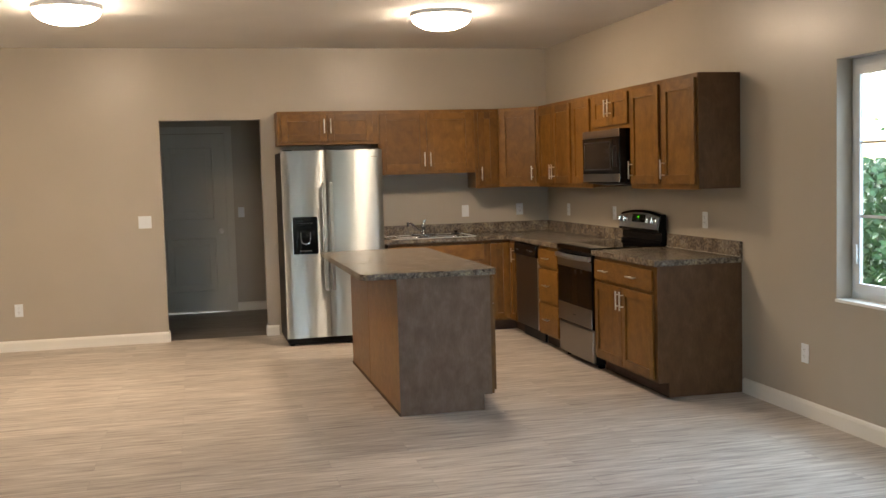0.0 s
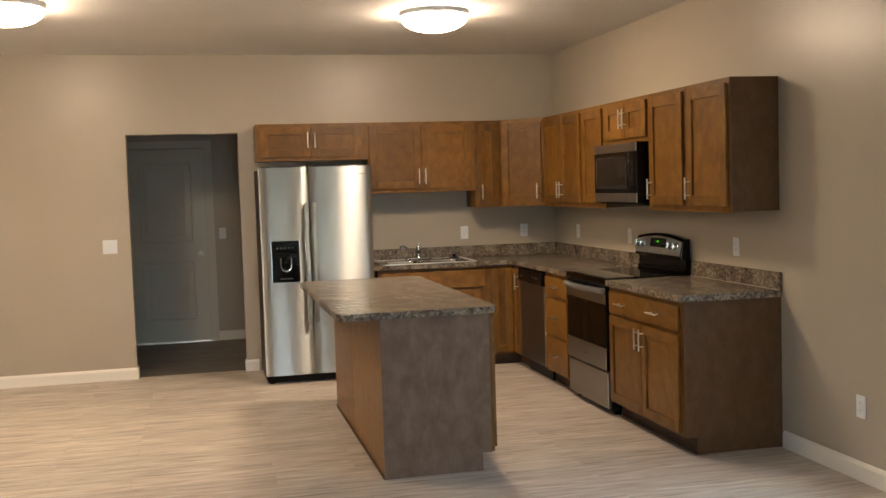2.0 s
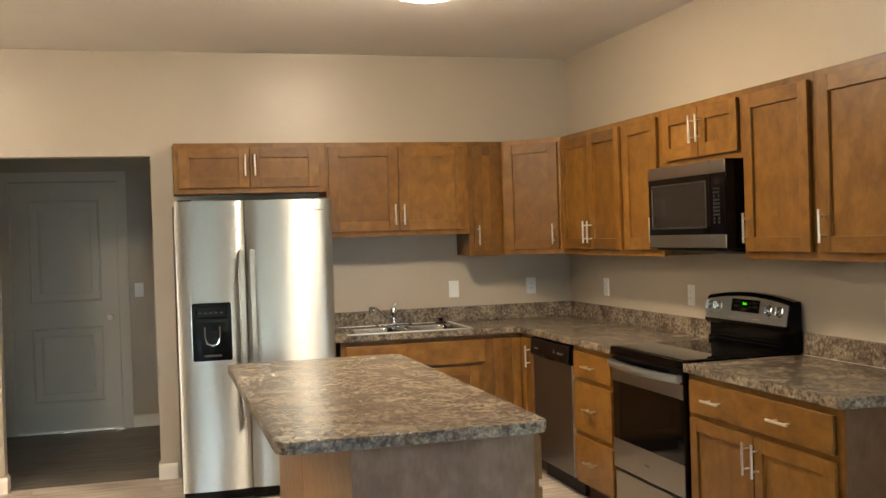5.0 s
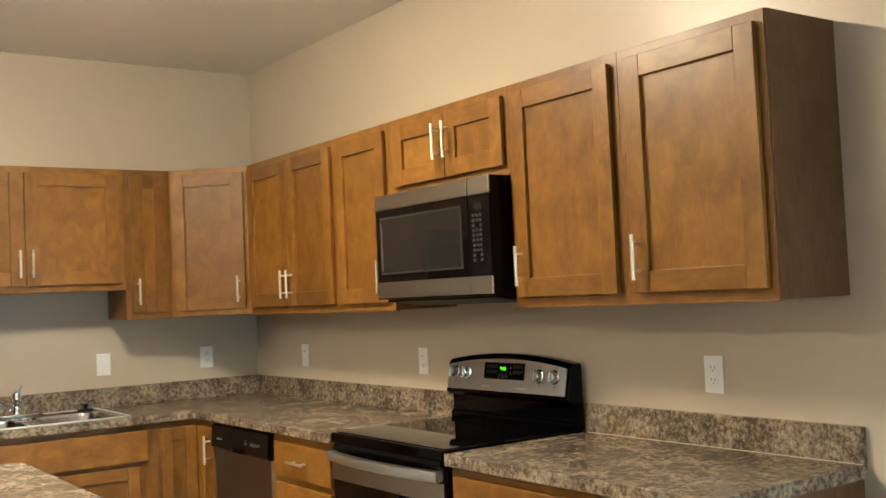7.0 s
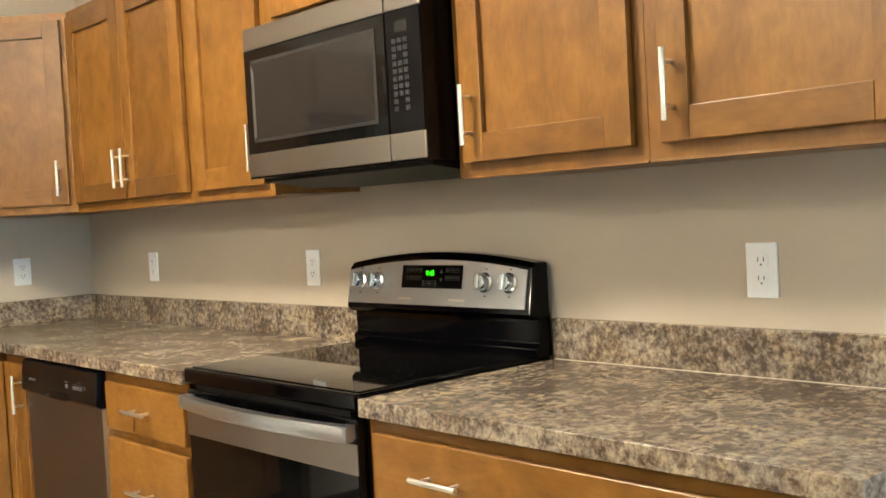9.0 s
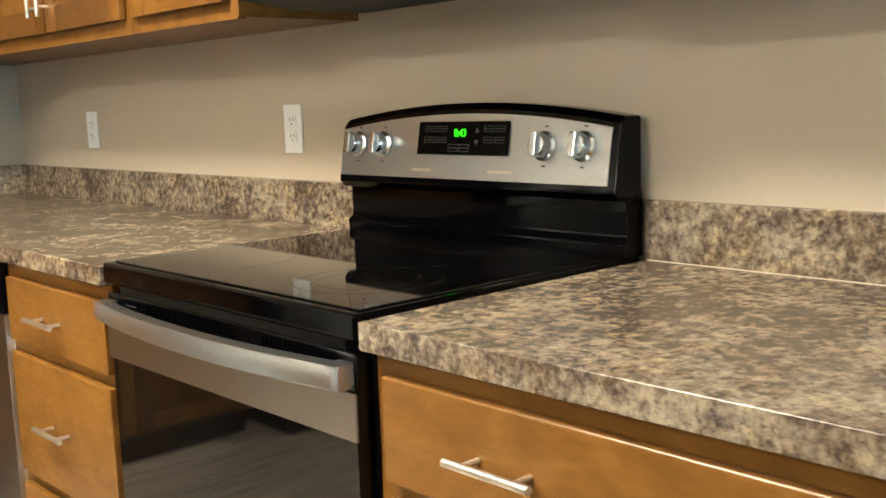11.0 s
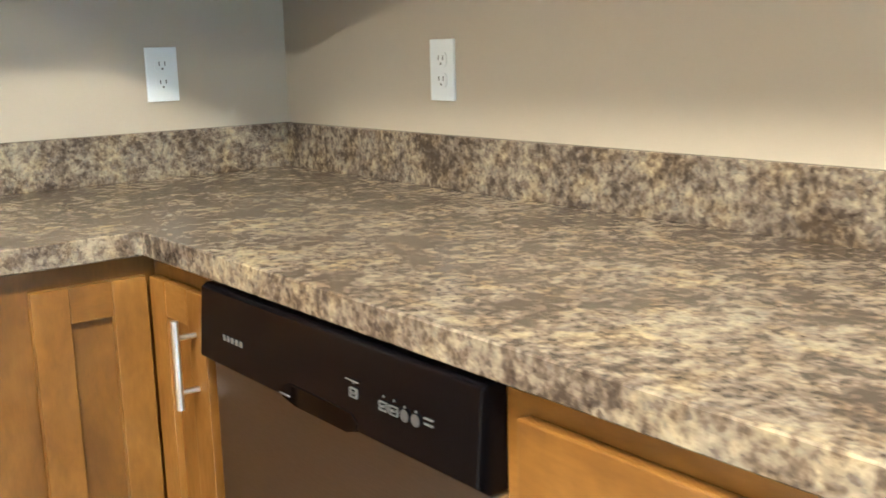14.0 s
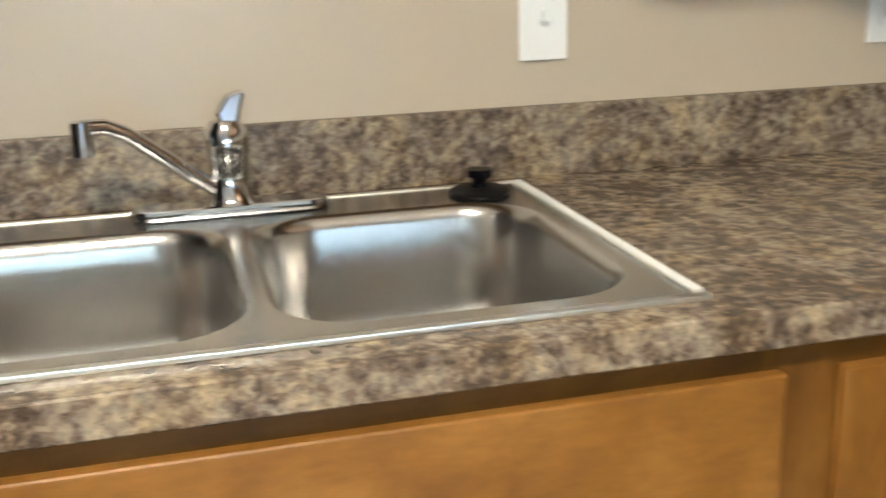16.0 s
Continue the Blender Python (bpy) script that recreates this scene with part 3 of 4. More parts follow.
for y0, w in ((IY0 + 0.012, 0.97), (-2.715, 0.975)):
    drawer(isl, pose(IX1, y0 + 0.02, 0.705, 0, 0, WEST), w - 0.04, 0.145, (w * 0.25, w * 0.7))
    shaker_door(isl, pose(IX1, y0 + 0.02, TOE + 0.02, 0, 0, WEST), w / 2 - 0.024, 0.56, (w / 2 - 0.05, 0.47))
    shaker_door(isl, pose(IX1, y0 + w / 2 + 0.002, TOE + 0.02, 0, 0, WEST), w / 2 - 0.024, 0.56, (0.026, 0.47))
it = thing("island_worktop", "brown granite-look laminate island worktop with clipped corners", "countertop", turned(0, 0))
TX0, TX1, TY0, TY1, R = -2.558, -1.682, -3.765, -1.685, 0.055
outline = []
for cx, cy, a0 in ((TX0 + R, TY0 + R, 180), (TX1 - R, TY0 + R, 270), (TX1 - R, TY1 - R, 0), (TX0 + R, TY1 - R, 90)):
    outline += [(cx + R * math.cos(radians(a0 + a)), cy + R * math.sin(radians(a0 + a))) for a in (0, 22.5, 45, 67.5, 90)]
part("edge_band", prism(outline, BASE, TOP - 0.0022, "z", 0.002), COUNTER, it, "speckled laminate edge band")
inset = [(x + (0.0012 if x < -2.1 else -0.0012), y + (0.0012 if y < -2.8 else -0.0012)) for x, y in outline]
part("top_sheet", prism(inset, TOP - 0.002, TOP, "z", 0.0008), COUNTER, it, "speckled laminate top sheet")


# ---- refrigerator ----
fr = thing("refrigerator", "side-by-side brushed stainless steel refrigerator with a black dispenser", "refrigerator", turned(-2.766, 0))
part("cabinet_body", block(0.004, 0.906, -0.70, -0.04, 0.03, 1.745, 0.004), DULLBLACK, fr, "dark grey steel sides")


def bowed(x0, x1, y, bulge, z0, z1):
    """A door slab whose front bows outward."""
    n = 14
    pts = [(x0, y + 0.07), (x0, y + 0.012)]
    for k in range(n + 1):
        u = k / n
        e = min(u, 1 - u) * (x1 - x0)
        roll = 0.006 * max(0, 1 - e / 0.006) ** 2
        pts.append((x0 + u * (x1 - x0), y + roll - bulge * (1 - (2 * u - 1) ** 2)))
    pts += [(x1, y + 0.012), (x1, y + 0.07)]
    bm = prism(pts, z0, z1, "z")
    for f in bm.faces:
        f.smooth = abs(f.normal.y) > 0.6 and abs(f.normal.z) < 0.1
    return bm


SPLIT = 0.397
part("freezer_door", bowed(0.0, SPLIT - 0.003, -0.765, 0.014, 0.075, 1.757), STEEL, fr, "brushed stainless door")
part("fridge_door", bowed(SPLIT + 0.003, 0.91, -0.765, 0.016, 0.075, 1.757), STEEL, fr, "brushed stainless door")
for x in (SPLIT - 0.030, SPLIT + 0.030):
    bm = bmesh.new()
    box(bm, x - 0.016, x + 0.016, -0.834, -0.820, 0.50, 1.47)
    for z in (0.505, 1.425):
        box(bm, x - 0.012, x + 0.012, -0.821, -0.772, z, z + 0.04)
    part("handle", soften(bm, 0.003), BAND, fr, "tall straight flat steel handle")
part("grille", block(0.012, 0.898, -0.725, -0.70, 0.012, 0.068, 0.004), BLACK, fr, "black kick grille")
for x in (0.05, 0.86):
    part("foot", block(x - 0.02, x + 0.02, -0.70, -0.66, 0, 0.03), BLACK, fr)
disp = part("dispenser", prism(rounded(0.078, 0.302, 0.832, 1.168, 0.014), -0.787, -0.76, "y", 0.003), DISPBLACK, fr, "black water and ice dispenser")
bm = bmesh.new()
for q in ((0.074, 0.0785, 0.845, 1.155), (0.3015, 0.306, 0.845, 1.155)):
    box(bm, q[0], q[1], -0.7865, -0.76, q[2], q[3])
box(bm, 0.09, 0.29, -0.7865, -0.76, 0.828, 0.8325)
part("bezel", bm, STEEL_FLAT, disp, "thin steel bezel")
part("recess", block(0.096, 0.284, -0.7895, -0.7865, 0.85, 1.055, 0.002), DISPBLACK, disp)
part("display", block(0.10, 0.28, -0.794, -0.7865, 1.078, 1.150, 0.006), DISPBLACK, disp)
bm = bmesh.new()
tube(bm, [(0.148, -0.796, 1.03), (0.148, -0.80, 0.975), (0.158, -0.803, 0.935), (0.19, -0.804, 0.922), (0.222, -0.803, 0.935), (0.232, -0.80, 0.975), (0.232, -0.796, 1.03)], 0.005, 8)
part("paddle", bm, CHROME, disp, "curved chrome paddle rim")
part("spout", block(0.172, 0.208, -0.806, -0.789, 1.0, 1.055, 0.005), DISPBLACK, disp)
part("tray", block(0.14, 0.24, -0.80, -0.789, 0.858, 0.868, 0.003), DIMMARK, disp)
for x in (0.125, 0.155, 0.185, 0.215, 0.245):
    part("button", block(x - 0.008, x + 0.008, -0.7955, -0.7935, 1.108, 1.114), DIMMARK, disp)
part("hinge_cover", block(0.02, 0.10, -0.74, -0.66, 1.745, 1.765, 0.004), DULLBLACK, fr)
part("hinge_cover", block(0.81, 0.89, -0.74, -0.66, 1.745, 1.765, 0.004), DULLBLACK, fr)
part("maker_mark", block(0.77, 0.86, -0.7755, -0.768, 1.688, 1.697), BAND, fr)

# ---- dishwasher ----
dw = thing("dishwasher", "built-in stainless steel dishwasher with a black control strip", "dishwasher", turned(0, -0.842, 0, EAST))
part("tub", block(0.004, 0.596, -0.60, -0.02, 0.10, 0.868), DULLBLACK, dw)
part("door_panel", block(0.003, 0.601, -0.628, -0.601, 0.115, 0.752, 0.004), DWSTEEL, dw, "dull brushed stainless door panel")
part("edge_trim", block(0.6015, 0.6045, -0.627, -0.60, 0.115, 0.75), NICKEL, dw)
ctrl = part("control_panel", prism([(-0.60, 0.753), (-0.632, 0.753), (-0.648, 0.765), (-0.640, 0.862), (-0.632, 0.868), (-0.60, 0.868)], 0.001, 0.604, "x", 0.003), BLACK, dw, "black plastic control strip")
pocket = [(0.222, 0.774), (0.232, 0.762), (0.262, 0.757), (0.375, 0.757), (0.395, 0.763), (0.400, 0.774), (0.385, 0.783), (0.25, 0.784)]
part("pocket_handle", prism(pocket, -0.6485, -0.640, "y", 0.002), ENAMEL, ctrl)
# grey sliver painted in for the highlight at the pocket's left corner
part("pocket_glint", block(0.226, 0.252, -0.6495, -0.647, 0.7655, 0.7685, 0.001), POCKETGLINT, ctrl, "grey sliver for the highlight on the pocket handle")
for k in range(5):
    part("maker_mark", block(0.073 + k * 0.0118, 0.0795 + k * 0.0118, -0.6464, -0.645, 0.801, 0.8085), MARK, ctrl)


def outline_mark(x, z, w, h, t=0.0007):
    bm = bmesh.new()
    for q in ((x, x + w, z, z + t), (x, x + w, z + h - t, z + h), (x, x + t, z + t, z + h - t), (x + w - t, x + w, z + t, z + h - t), (x + w * 0.3, x + w * 0.7, z + h * 0.4, z + h * 0.6)):
        box(bm, q[0], q[1], -0.6478, -0.6445, q[2], q[3])
    part("button", bm, MARK, ctrl)
    part("indicator", block(x + w / 2 - 0.001, x + w / 2 + 0.001, -0.6464, -0.6445, z + h + 0.005, z + h + 0.007), MARK, ctrl)


outline_mark(0.384, 0.802, 0.013, 0.011)
part("legend", block(0.374, 0.400, -0.6462, -0.6448, 0.820, 0.8215), MARK, ctrl)
for x in (0.441, 0.460):
    outline_mark(x, 0.802, 0.014, 0.010)
for x in (0.486, 0.505):
    part("button", lathe([(0.0068, 0), (0.0068, 0.001), (0.001, 0.0011)], 20), DIMMARK, ctrl, "", pose(x, -0.6462, 0.807, 90))
    part("indicator", block(x - 0.001, x + 0.001, -0.6464, -0.6445, 0.815, 0.817), MARK, ctrl)
for z in (0.807, 0.813):
    part("legend", block(0.519, 0.533, -0.6466, -0.6445, z, z + 0.0016), MARK, ctrl)
part("toe_kick", block(0.004, 0.596, -0.56, -0.54, 0.0, 0.10), DULLBLACK, dw)

# ---- range ----
RW = 0.760
rg = thing("range", "freestanding black glass-top electric range with stainless trim, lit clock", "stove", turned(0.008, -1.989, 0, EAST))
part("body", block(0.010, RW - 0.014, -0.615, -0.05, 0.03, 0.872, 0.003), DULLBLACK, rg, "black enamelled sides")
for x in (0.05, RW - 0.05):
    part("foot", block(x - 0.02, x + 0.02, -0.58, -0.54, 0, 0.03), BLACK, rg)
topf = bmesh.new()
box(topf, 0.007, RW - 0.011, -0.647, -0.03, 0.884, 0.922)
part("cooktop_frame", soften(topf, 0.007, 3), ENAMEL, rg, "glossy black cooktop frame")
hob = part("cooktop", block(0.022, RW - 0.026, -0.628, -0.088, 0.9215, 0.9245, 0.001), GLASSTOP, rg, "black ceramic glass cooktop")
for cx, cy, r in ((0.195, -0.48, 0.105), (0.195, -0.235, 0.075), (0.565, -0.235, 0.09), (0.565, -0.475, 0.08), (0.565, -0.475, 0.115)):
    bm = bmesh.new()
    n = 64
    rings = [[bm.verts.new((cx + q * math.cos(2 * math.pi * k / n), cy + q * math.sin(2 * math.pi * k / n), 0.92475)) for k in range(n)] for q in (r - 0.0008, r + 0.0008)]
    for k in range(n):
        bm.faces.new((rings[0][k], rings[1][k], rings[1][(k + 1) % n], rings[0][(k + 1) % n]))
    part("burner_ring", bm, RING, hob)
# back riser and control console
part("back_riser", prism([(-0.025, 0.92), (-0.080, 0.92), (-0.082, 0.945), (-0.068, 0.955), (-0.068, 1.02), (-0.025, 1.03)], 0.01, RW - 0.01, "x", 0.004), ENAMEL, rg)
N = 18


def arch(x, lift=0.0):
    u = 2 * x / RW - 1
    return 1.142 + 0.031 * (1 - u * u) + lift


def face_y(z):
    """Depth of the console's sloping face at height z."""
    return -0.100 + 0.024 * (z - 1.03) / (1.16 - 1.03)


console = bmesh.new()
sect = []
for k in range(N + 1):
    x = 0.010 + (RW - 0.022) * k / N
    z = arch(x, 0.014)
    sect.append([console.verts.new((x, y, q)) for y, q in ((-0.025, 1.015), (-0.088, 1.018), (-0.100, 1.03), (face_y(z - 0.012), z - 0.012), (face_y(z) + 0.010, z), (-0.025, z))])
for a, b in zip(sect, sect[1:]):
    for k in range(6):
        console.faces.new((a[k], b[k], b[(k + 1) % 6], a[(k + 1) % 6]))
console.faces.new(sect[0]), console.faces.new(sect[-1])
bmesh.ops.recalc_face_normals(console, faces=console.faces)
console = part("console", soften(console, 0.004), ENAMEL, rg, "black console with an arched top")


plate = bmesh.new()
rows = []
for k in range(N + 1):
    x = 0.018 + (RW - 0.046) * k / N
    lo, hi = 1.044, arch(x) - 0.006
    rows.append([plate.verts.new((x, face_y(z) - o, z)) for z, o in ((lo, 0.0), (lo, 0.003), (hi, 0.003), (hi, 0.0))])
for a, b in zip(rows, rows[1:]):
    for k in range(3):
        plate.faces.new((a[k], b[k], b[k + 1], a[k + 1]))
plate.faces.new(rows[0]), plate.faces.new(rows[-1])
bmesh.ops.recalc_face_normals(plate, faces=plate.faces)
part("console_plate", plate, STEEL_FLAT, console, "stainless control plate")
tilt = math.degrees(math.atan2(0.024, 0.13))
disp = part("display", block(-0.122, 0.122, -0.0045, 0, -0.032, 0.032, 0.002), DISPBLACK, console, "black clock display", pose(0.381, face_y(1.121) - 0.003, 1.121, -tilt))
txt = bpy.data.curves.new("clock_digits", "FONT")
txt.body, txt.size, txt.extrude, txt.align_x = "9:43", 0.0195, 0.0002, "CENTER"
tob = new("clock_digits_source", txt)
bpy.context.view_layer.update()
me = bpy.data.meshes.new_from_object(tob.evaluated_get(bpy.context.evaluated_depsgraph_get()))
bpy.data.objects.remove(tob)
me.materials.append(DIGIT)
digits = new("clock_digits", me)
digits.parent = disp
digits.matrix_local = pose(-0.003, -0.0052, 0.003, 90)
tagged(digits, "lit green clock digits reading 9:43")


def key_outline(x0, x1, z0, z1, t=0.0007):
    """An outlined key with a short bar of print in it."""
    bm = bmesh.new()
    for q in ((x0, x1, z0, z0 + t), (x0, x1, z1 - t, z1), (x0, x0 + t, z0 + t, z1 - t), (x1 - t, x1, z0 + t, z1 - t), (x0 + 0.003, x1 - 0.003, (z0 + z1) / 2 - 0.0006, (z0 + z1) / 2 + 0.0008)):
        box(bm, q[0], q[1], -0.005, -0.0043, q[2], q[3])
    return bm


for i in range(3):
    for j in range(2):
        part("button", key_outline(-0.102 + i * 0.022, -0.084 + i * 0.022, 0.012 - j * 0.021, 0.023 - j * 0.021), DIMMARK, disp)
        if i < 2:
            part("button", key_outline(0.060 + i * 0.029, 0.084 + i * 0.029, 0.012 - j * 0.021, 0.023 - j * 0.021), DIMMARK, disp)
for z, up in ((0.014, 1), (-0.008, -1)):
    part("button", prism([(0.037, z - 0.004 * up), (0.047, z - 0.004 * up), (0.042, z + 0.006 * up)], -0.005, -0.0043, "y"), DIMMARK, disp)
for x in (-0.032, -0.003):
    part("button", key_outline(x, x + 0.026, -0.026, -0.012), MARK, disp)
# metal sliver standing in for the highlight down the display's left edge
part("edge_trim", block(-0.1235, -0.1222, -0.004, 0, -0.031, 0.031), NICKEL, disp, "bright metal sliver for the edge highlight")
for x0, x1 in ((0.245, 0.300), (0.455, 0.515)):
    part("maker_mark", block(x0, x1, face_y(1.060) - 0.0035, face_y(1.060) - 0.0025, 1.057, 1.063), NICKEL, console)
for x in (0.072, 0.152, 0.590, 0.677):
    kn = part("knob", lathe([(0.0265, 0), (0.0265, 0.006), (0.021, 0.009), (0.0205, 0.024), (0.0185, 0.028), (0.001, 0.0285)], 28), KNOB, console, "chrome control knob", pose(x, face_y(1.108) - 0.003, 1.108, 90 - tilt))
    part("grip", block(-0.0075, 0.0075, -0.0215, 0.0215, 0.010, 0.036, 0.003), KNOB, kn)
for x in (0.072, 0.152, 0.590, 0.677):
    for dx, z in ((0, 1.141), (0, 1.072)):
        part("dial_mark", block(x - 0.004, x + 0.004, face_y(z) - 0.0036, face_y(z) - 0.0029, z, z + 0.003), DIMMARK, console)
# oven door
od = part("oven_door", block(0.014, RW - 0.018, -0.644, -0.616, 0.30, 0.868, 0.004), DARKGLASS, rg, "black glass oven door")
part("door_trim", block(0.014, RW - 0.018, -0.648, -0.6442, 0.748, 0.815, 0.001), BAND, od, "stainless strip")
part("door_trim", block(0.014, RW - 0.018, -0.648, -0.6442, 0.305, 0.452, 0.001), BAND, od, "stainless strip")
part("maker_mark", block(0.355, 0.405, -0.6488, -0.648, 0.372, 0.381), MARK, od)
part("vent_strip", block(0.05, RW - 0.05, -0.635, -0.61, 0.868, 0.884), DULLBLACK, rg)
part("vent_panel", block(0.06, RW - 0.06, -0.6448, -0.6438, 0.838, 0.866), ENAMEL, od)
for start, count in ((0.165, 9), (0.315, 12), (0.52, 9)):
    for k in range(count):
        part("vent_slot", block(start + k * 0.0115, start + k * 0.0115 + 0.006, -0.6452, -0.6445, 0.846, 0.862), VENT, od)
for k in range(5):
    part("indicator", block(0.088 + k * 0.0085, 0.0905 + k * 0.0085, -0.6452, -0.6445, 0.852, 0.8545), MARK, od)
hb = bmesh.new()
n = 24
rings = []
for k in range(n + 1):
    u = k / n
    x = 0.018 + u * (RW - 0.040)
    y = -0.660 - 0.030 * (1 - (2 * u - 1) ** 2)
    z = 0.840
    rings.append([hb.verts.new((x, y + dy, z + dz)) for dy, dz in ((0.010, -0.017), (-0.008, -0.019), (-0.012, -0.015), (-0.012, 0.011), (-0.009, 0.015), (0.010, 0.017))])
for a, b in zip(rings, rings[1:]):
    for k in range(6):
        hb.faces.new((a[k], b[k], b[(k + 1) % 6], a[(k + 1) % 6])).smooth = True
hb.faces.new(rings[0]), hb.faces.new(rings[-1])
box(hb, 0.020, 0.051, -0.674, -0.644, 0.826, 0.856)
box(hb, RW - 0.053, RW - 0.024, -0.674, -0.644, 0.826, 0.856)
bmesh.ops.recalc_face_normals(hb, faces=hb.faces)
part("handle", hb, STEEL_FLAT, od, "bowed stainless towel-bar handle")
part("storage_drawer", block(0.014, RW - 0.018, -0.640, -0.616, 0.045, 0.288, 0.005), BAND, rg, "stainless storage drawer")

# ---- microwave ----
mw = thing("microwave", "over-the-range microwave with stainless bands and dark glass door", "microwave", turned(0, -1.979, 0, EAST))
part("body", block(0.012, RW - 0.004, -0.395, -0.002, 1.415, 1.826, 0.003), BLACK, mw, "black housing")
part("top_band", block(0.024, 0.630, -0.402, -0.396, 1.764, 1.824, 0.002), BAND, mw, "stainless band")
part("top_band", block(0.633, RW - 0.006, -0.400, -0.396, 1.764, 1.824, 0.002), BAND, mw, "stainless band")
part("bottom_band", block(0.024, 0.630, -0.402, -0.396, 1.42, 1.482, 0.002), BAND, mw, "stainless band")
part("bottom_band", block(0.633, RW - 0.006, -0.400, -0.396, 1.42, 1.482, 0.002), BAND, mw, "stainless band")
d = part("door", block(0.024, 0.630, -0.4, -0.3955, 1.4825, 1.7635, 0.002), DARKGLASS, mw, "dark glass microwave door")
WINGLASS = material("microwave_window", (0.014, 0.0135, 0.0135), 0.07, Specular_IOR_Level=0.35)
part("window", block(0.055, 0.595, -0.4012, -0.3995, 1.512, 1.735, 0.0005), WINGLASS, d, "grey mesh-backed window")
bm = bmesh.new()
for q in ((0.055, 0.595, 1.727, 1.735), (0.055, 0.595, 1.512, 1.520), (0.585, 0.595, 1.520, 1.727)):
    box(bm, q[0], q[1], -0.4018, -0.4013, q[2], q[3])
part("window_border", bm, material("grey_window_border", (0.022, 0.021, 0.021), 0.3, Specular_IOR_Level=0.3), d, "lighter grey window border")
# left bevel of the window, its reflection put into a paler grey
part("window_bevel", prism([(0.0555, 1.521), (0.068, 1.527), (0.068, 1.704), (0.0555, 1.7265)], -0.4018, -0.4013, "y"), material("bevel_reflection_grey", (0.055, 0.055, 0.056), 0.3), d, "window bevel with its reflection painted pale grey")
# bright slivers added for the highlight at the bands' right end
for z0, z1 in ((1.765, 1.823), (1.421, 1.481)):
    part("band_glint", block(RW - 0.006, RW - 0.0045, -0.4005, -0.396, z0, z1), NICKEL, mw, "bright metal sliver for the edge highlight")
p = part("control_panel", block(0.633, RW - 0.006, -0.399, -0.3955, 1.4825, 1.7635, 0.002), BLACK, mw, "black keypad")
part("display", block(0.668, 0.712, -0.4002, -0.3988, 1.712, 1.738), WINGLASS, p)
for r in range(10):
    for k in range(3):
        if (r in (2, 8) and k == 1) or (r == 9 and k == 1):
            continue
        x, z = 0.655 + k * 0.020, 1.688 - r * 0.0172
        bm = bmesh.new()
        box(bm, x, x + 0.013, -0.4002, -0.399, z, z + 0.0012)
        box(bm, x, x + 0.013, -0.4002, -0.399, z + 0.0088, z + 0.010)
        box(bm, x, x + 0.0012, -0.4002, -0.399, z + 0.0012, z + 0.0088)
        box(bm, x + 0.0118, x + 0.013, -0.4002, -0.399, z + 0.0012, z + 0.0088)
        box(bm, x + 0.004, x + 0.009, -0.4002, -0.399, z + 0.003, z + 0.007)
        part("key", bm, KEYPRINT, p)
part("vent_underside", prism([(-0.36, 1.405), (-0.36, 1.414), (-0.02, 1.414), (-0.02, 1.385), (-0.2, 1.385)], 0.03, RW - 0.03, "x"), DULLBLACK, mw)


# ---- sink and faucet ----
sink = thing("sink", "double-bowl brushed stainless steel sink set in the laminate worktop", "sink", turned(0, 0))
bm = bmesh.new()
loops = [rounded(SX0, SX1, SY0, SY1, 0.02)]
bowls = [(-1.332, -0.976, -0.556, -0.155), (-1.71, -1.352, -0.556, -0.155)]
loops += [rounded(*b, 0.085) for b in bowls]
edges = []
for lp, z in zip(loops, (0.9185, 0.9175, 0.9175)):
    vs = [bm.verts.new((x, y, z)) for x, y in lp]
    edges += [bm.edges.new((vs[i], vs[(i + 1) % len(vs)])) for i in range(len(vs))]
bmesh.ops.triangle_fill(bm, edges=edges, use_beauty=True)
bmesh.ops.recalc_face_normals(bm, faces=bm.faces)
if sum(f.normal.z for f in bm.faces) < 0:
    bmesh.ops.reverse_faces(bm, faces=bm.faces)
part("deck", bm, SINKSTEEL, sink, "flat brushed steel rim")
rim = bmesh.new()
for a, b, c2, d2 in ((SX0 - 0.004, SX1 + 0.004, SY0 - 0.004, SY0 + 0.006), (SX0 - 0.004, SX1 + 0.004, SY1 - 0.006, SY1 + 0.004), (SX0 - 0.004, SX0 + 0.006, SY0 + 0.0065, SY1 - 0.0065), (SX1 - 0.010, SX1 + 0.004, SY0 + 0.0065, SY1 - 0.0065)):
    box(rim, a, b, c2, d2, 0.9142, 0.9205)
part("rim", soften(rim, 0.002), NICKEL, sink, "bright raised rim edge")
for b in bowls:
    bm = bmesh.new()
    last = None
    for inset, z, r in ((0, 0.9175, 0.085), (0.006, 0.9135, 0.082), (0.011, 0.90, 0.08), (0.016, 0.80, 0.078), (0.024, 0.765, 0.075), (0.045, 0.745, 0.07), (0.08, 0.738, 0.06)):
        ring = [bm.verts.new((x, y, z)) for x, y in rounded(b[0] + inset, b[1] - inset, b[2] + inset, b[3] - inset, r)]
        if last:
            for i in range(len(ring)):
                bm.faces.new((last[i], last[(i + 1) % len(ring)], ring[(i + 1) % len(ring)], ring[i])).smooth = True
        last = ring
    bm.faces.new(last)
    bmesh.ops.recalc_face_normals(bm, faces=bm.faces)
    bmesh.ops.reverse_faces(bm, faces=bm.faces)
    bowl = part("bowl", bm, SINKSTEEL, sink)
    part("drain", lathe([(0.056, 0.7385), (0.056, 0.741), (0.046, 0.7415), (0.04, 0.739), (0.002, 0.7385)], 32), CHROME, bowl, "chrome drain", pose((b[0] + b[1]) / 2, (b[2] + b[3]) / 2, 0))
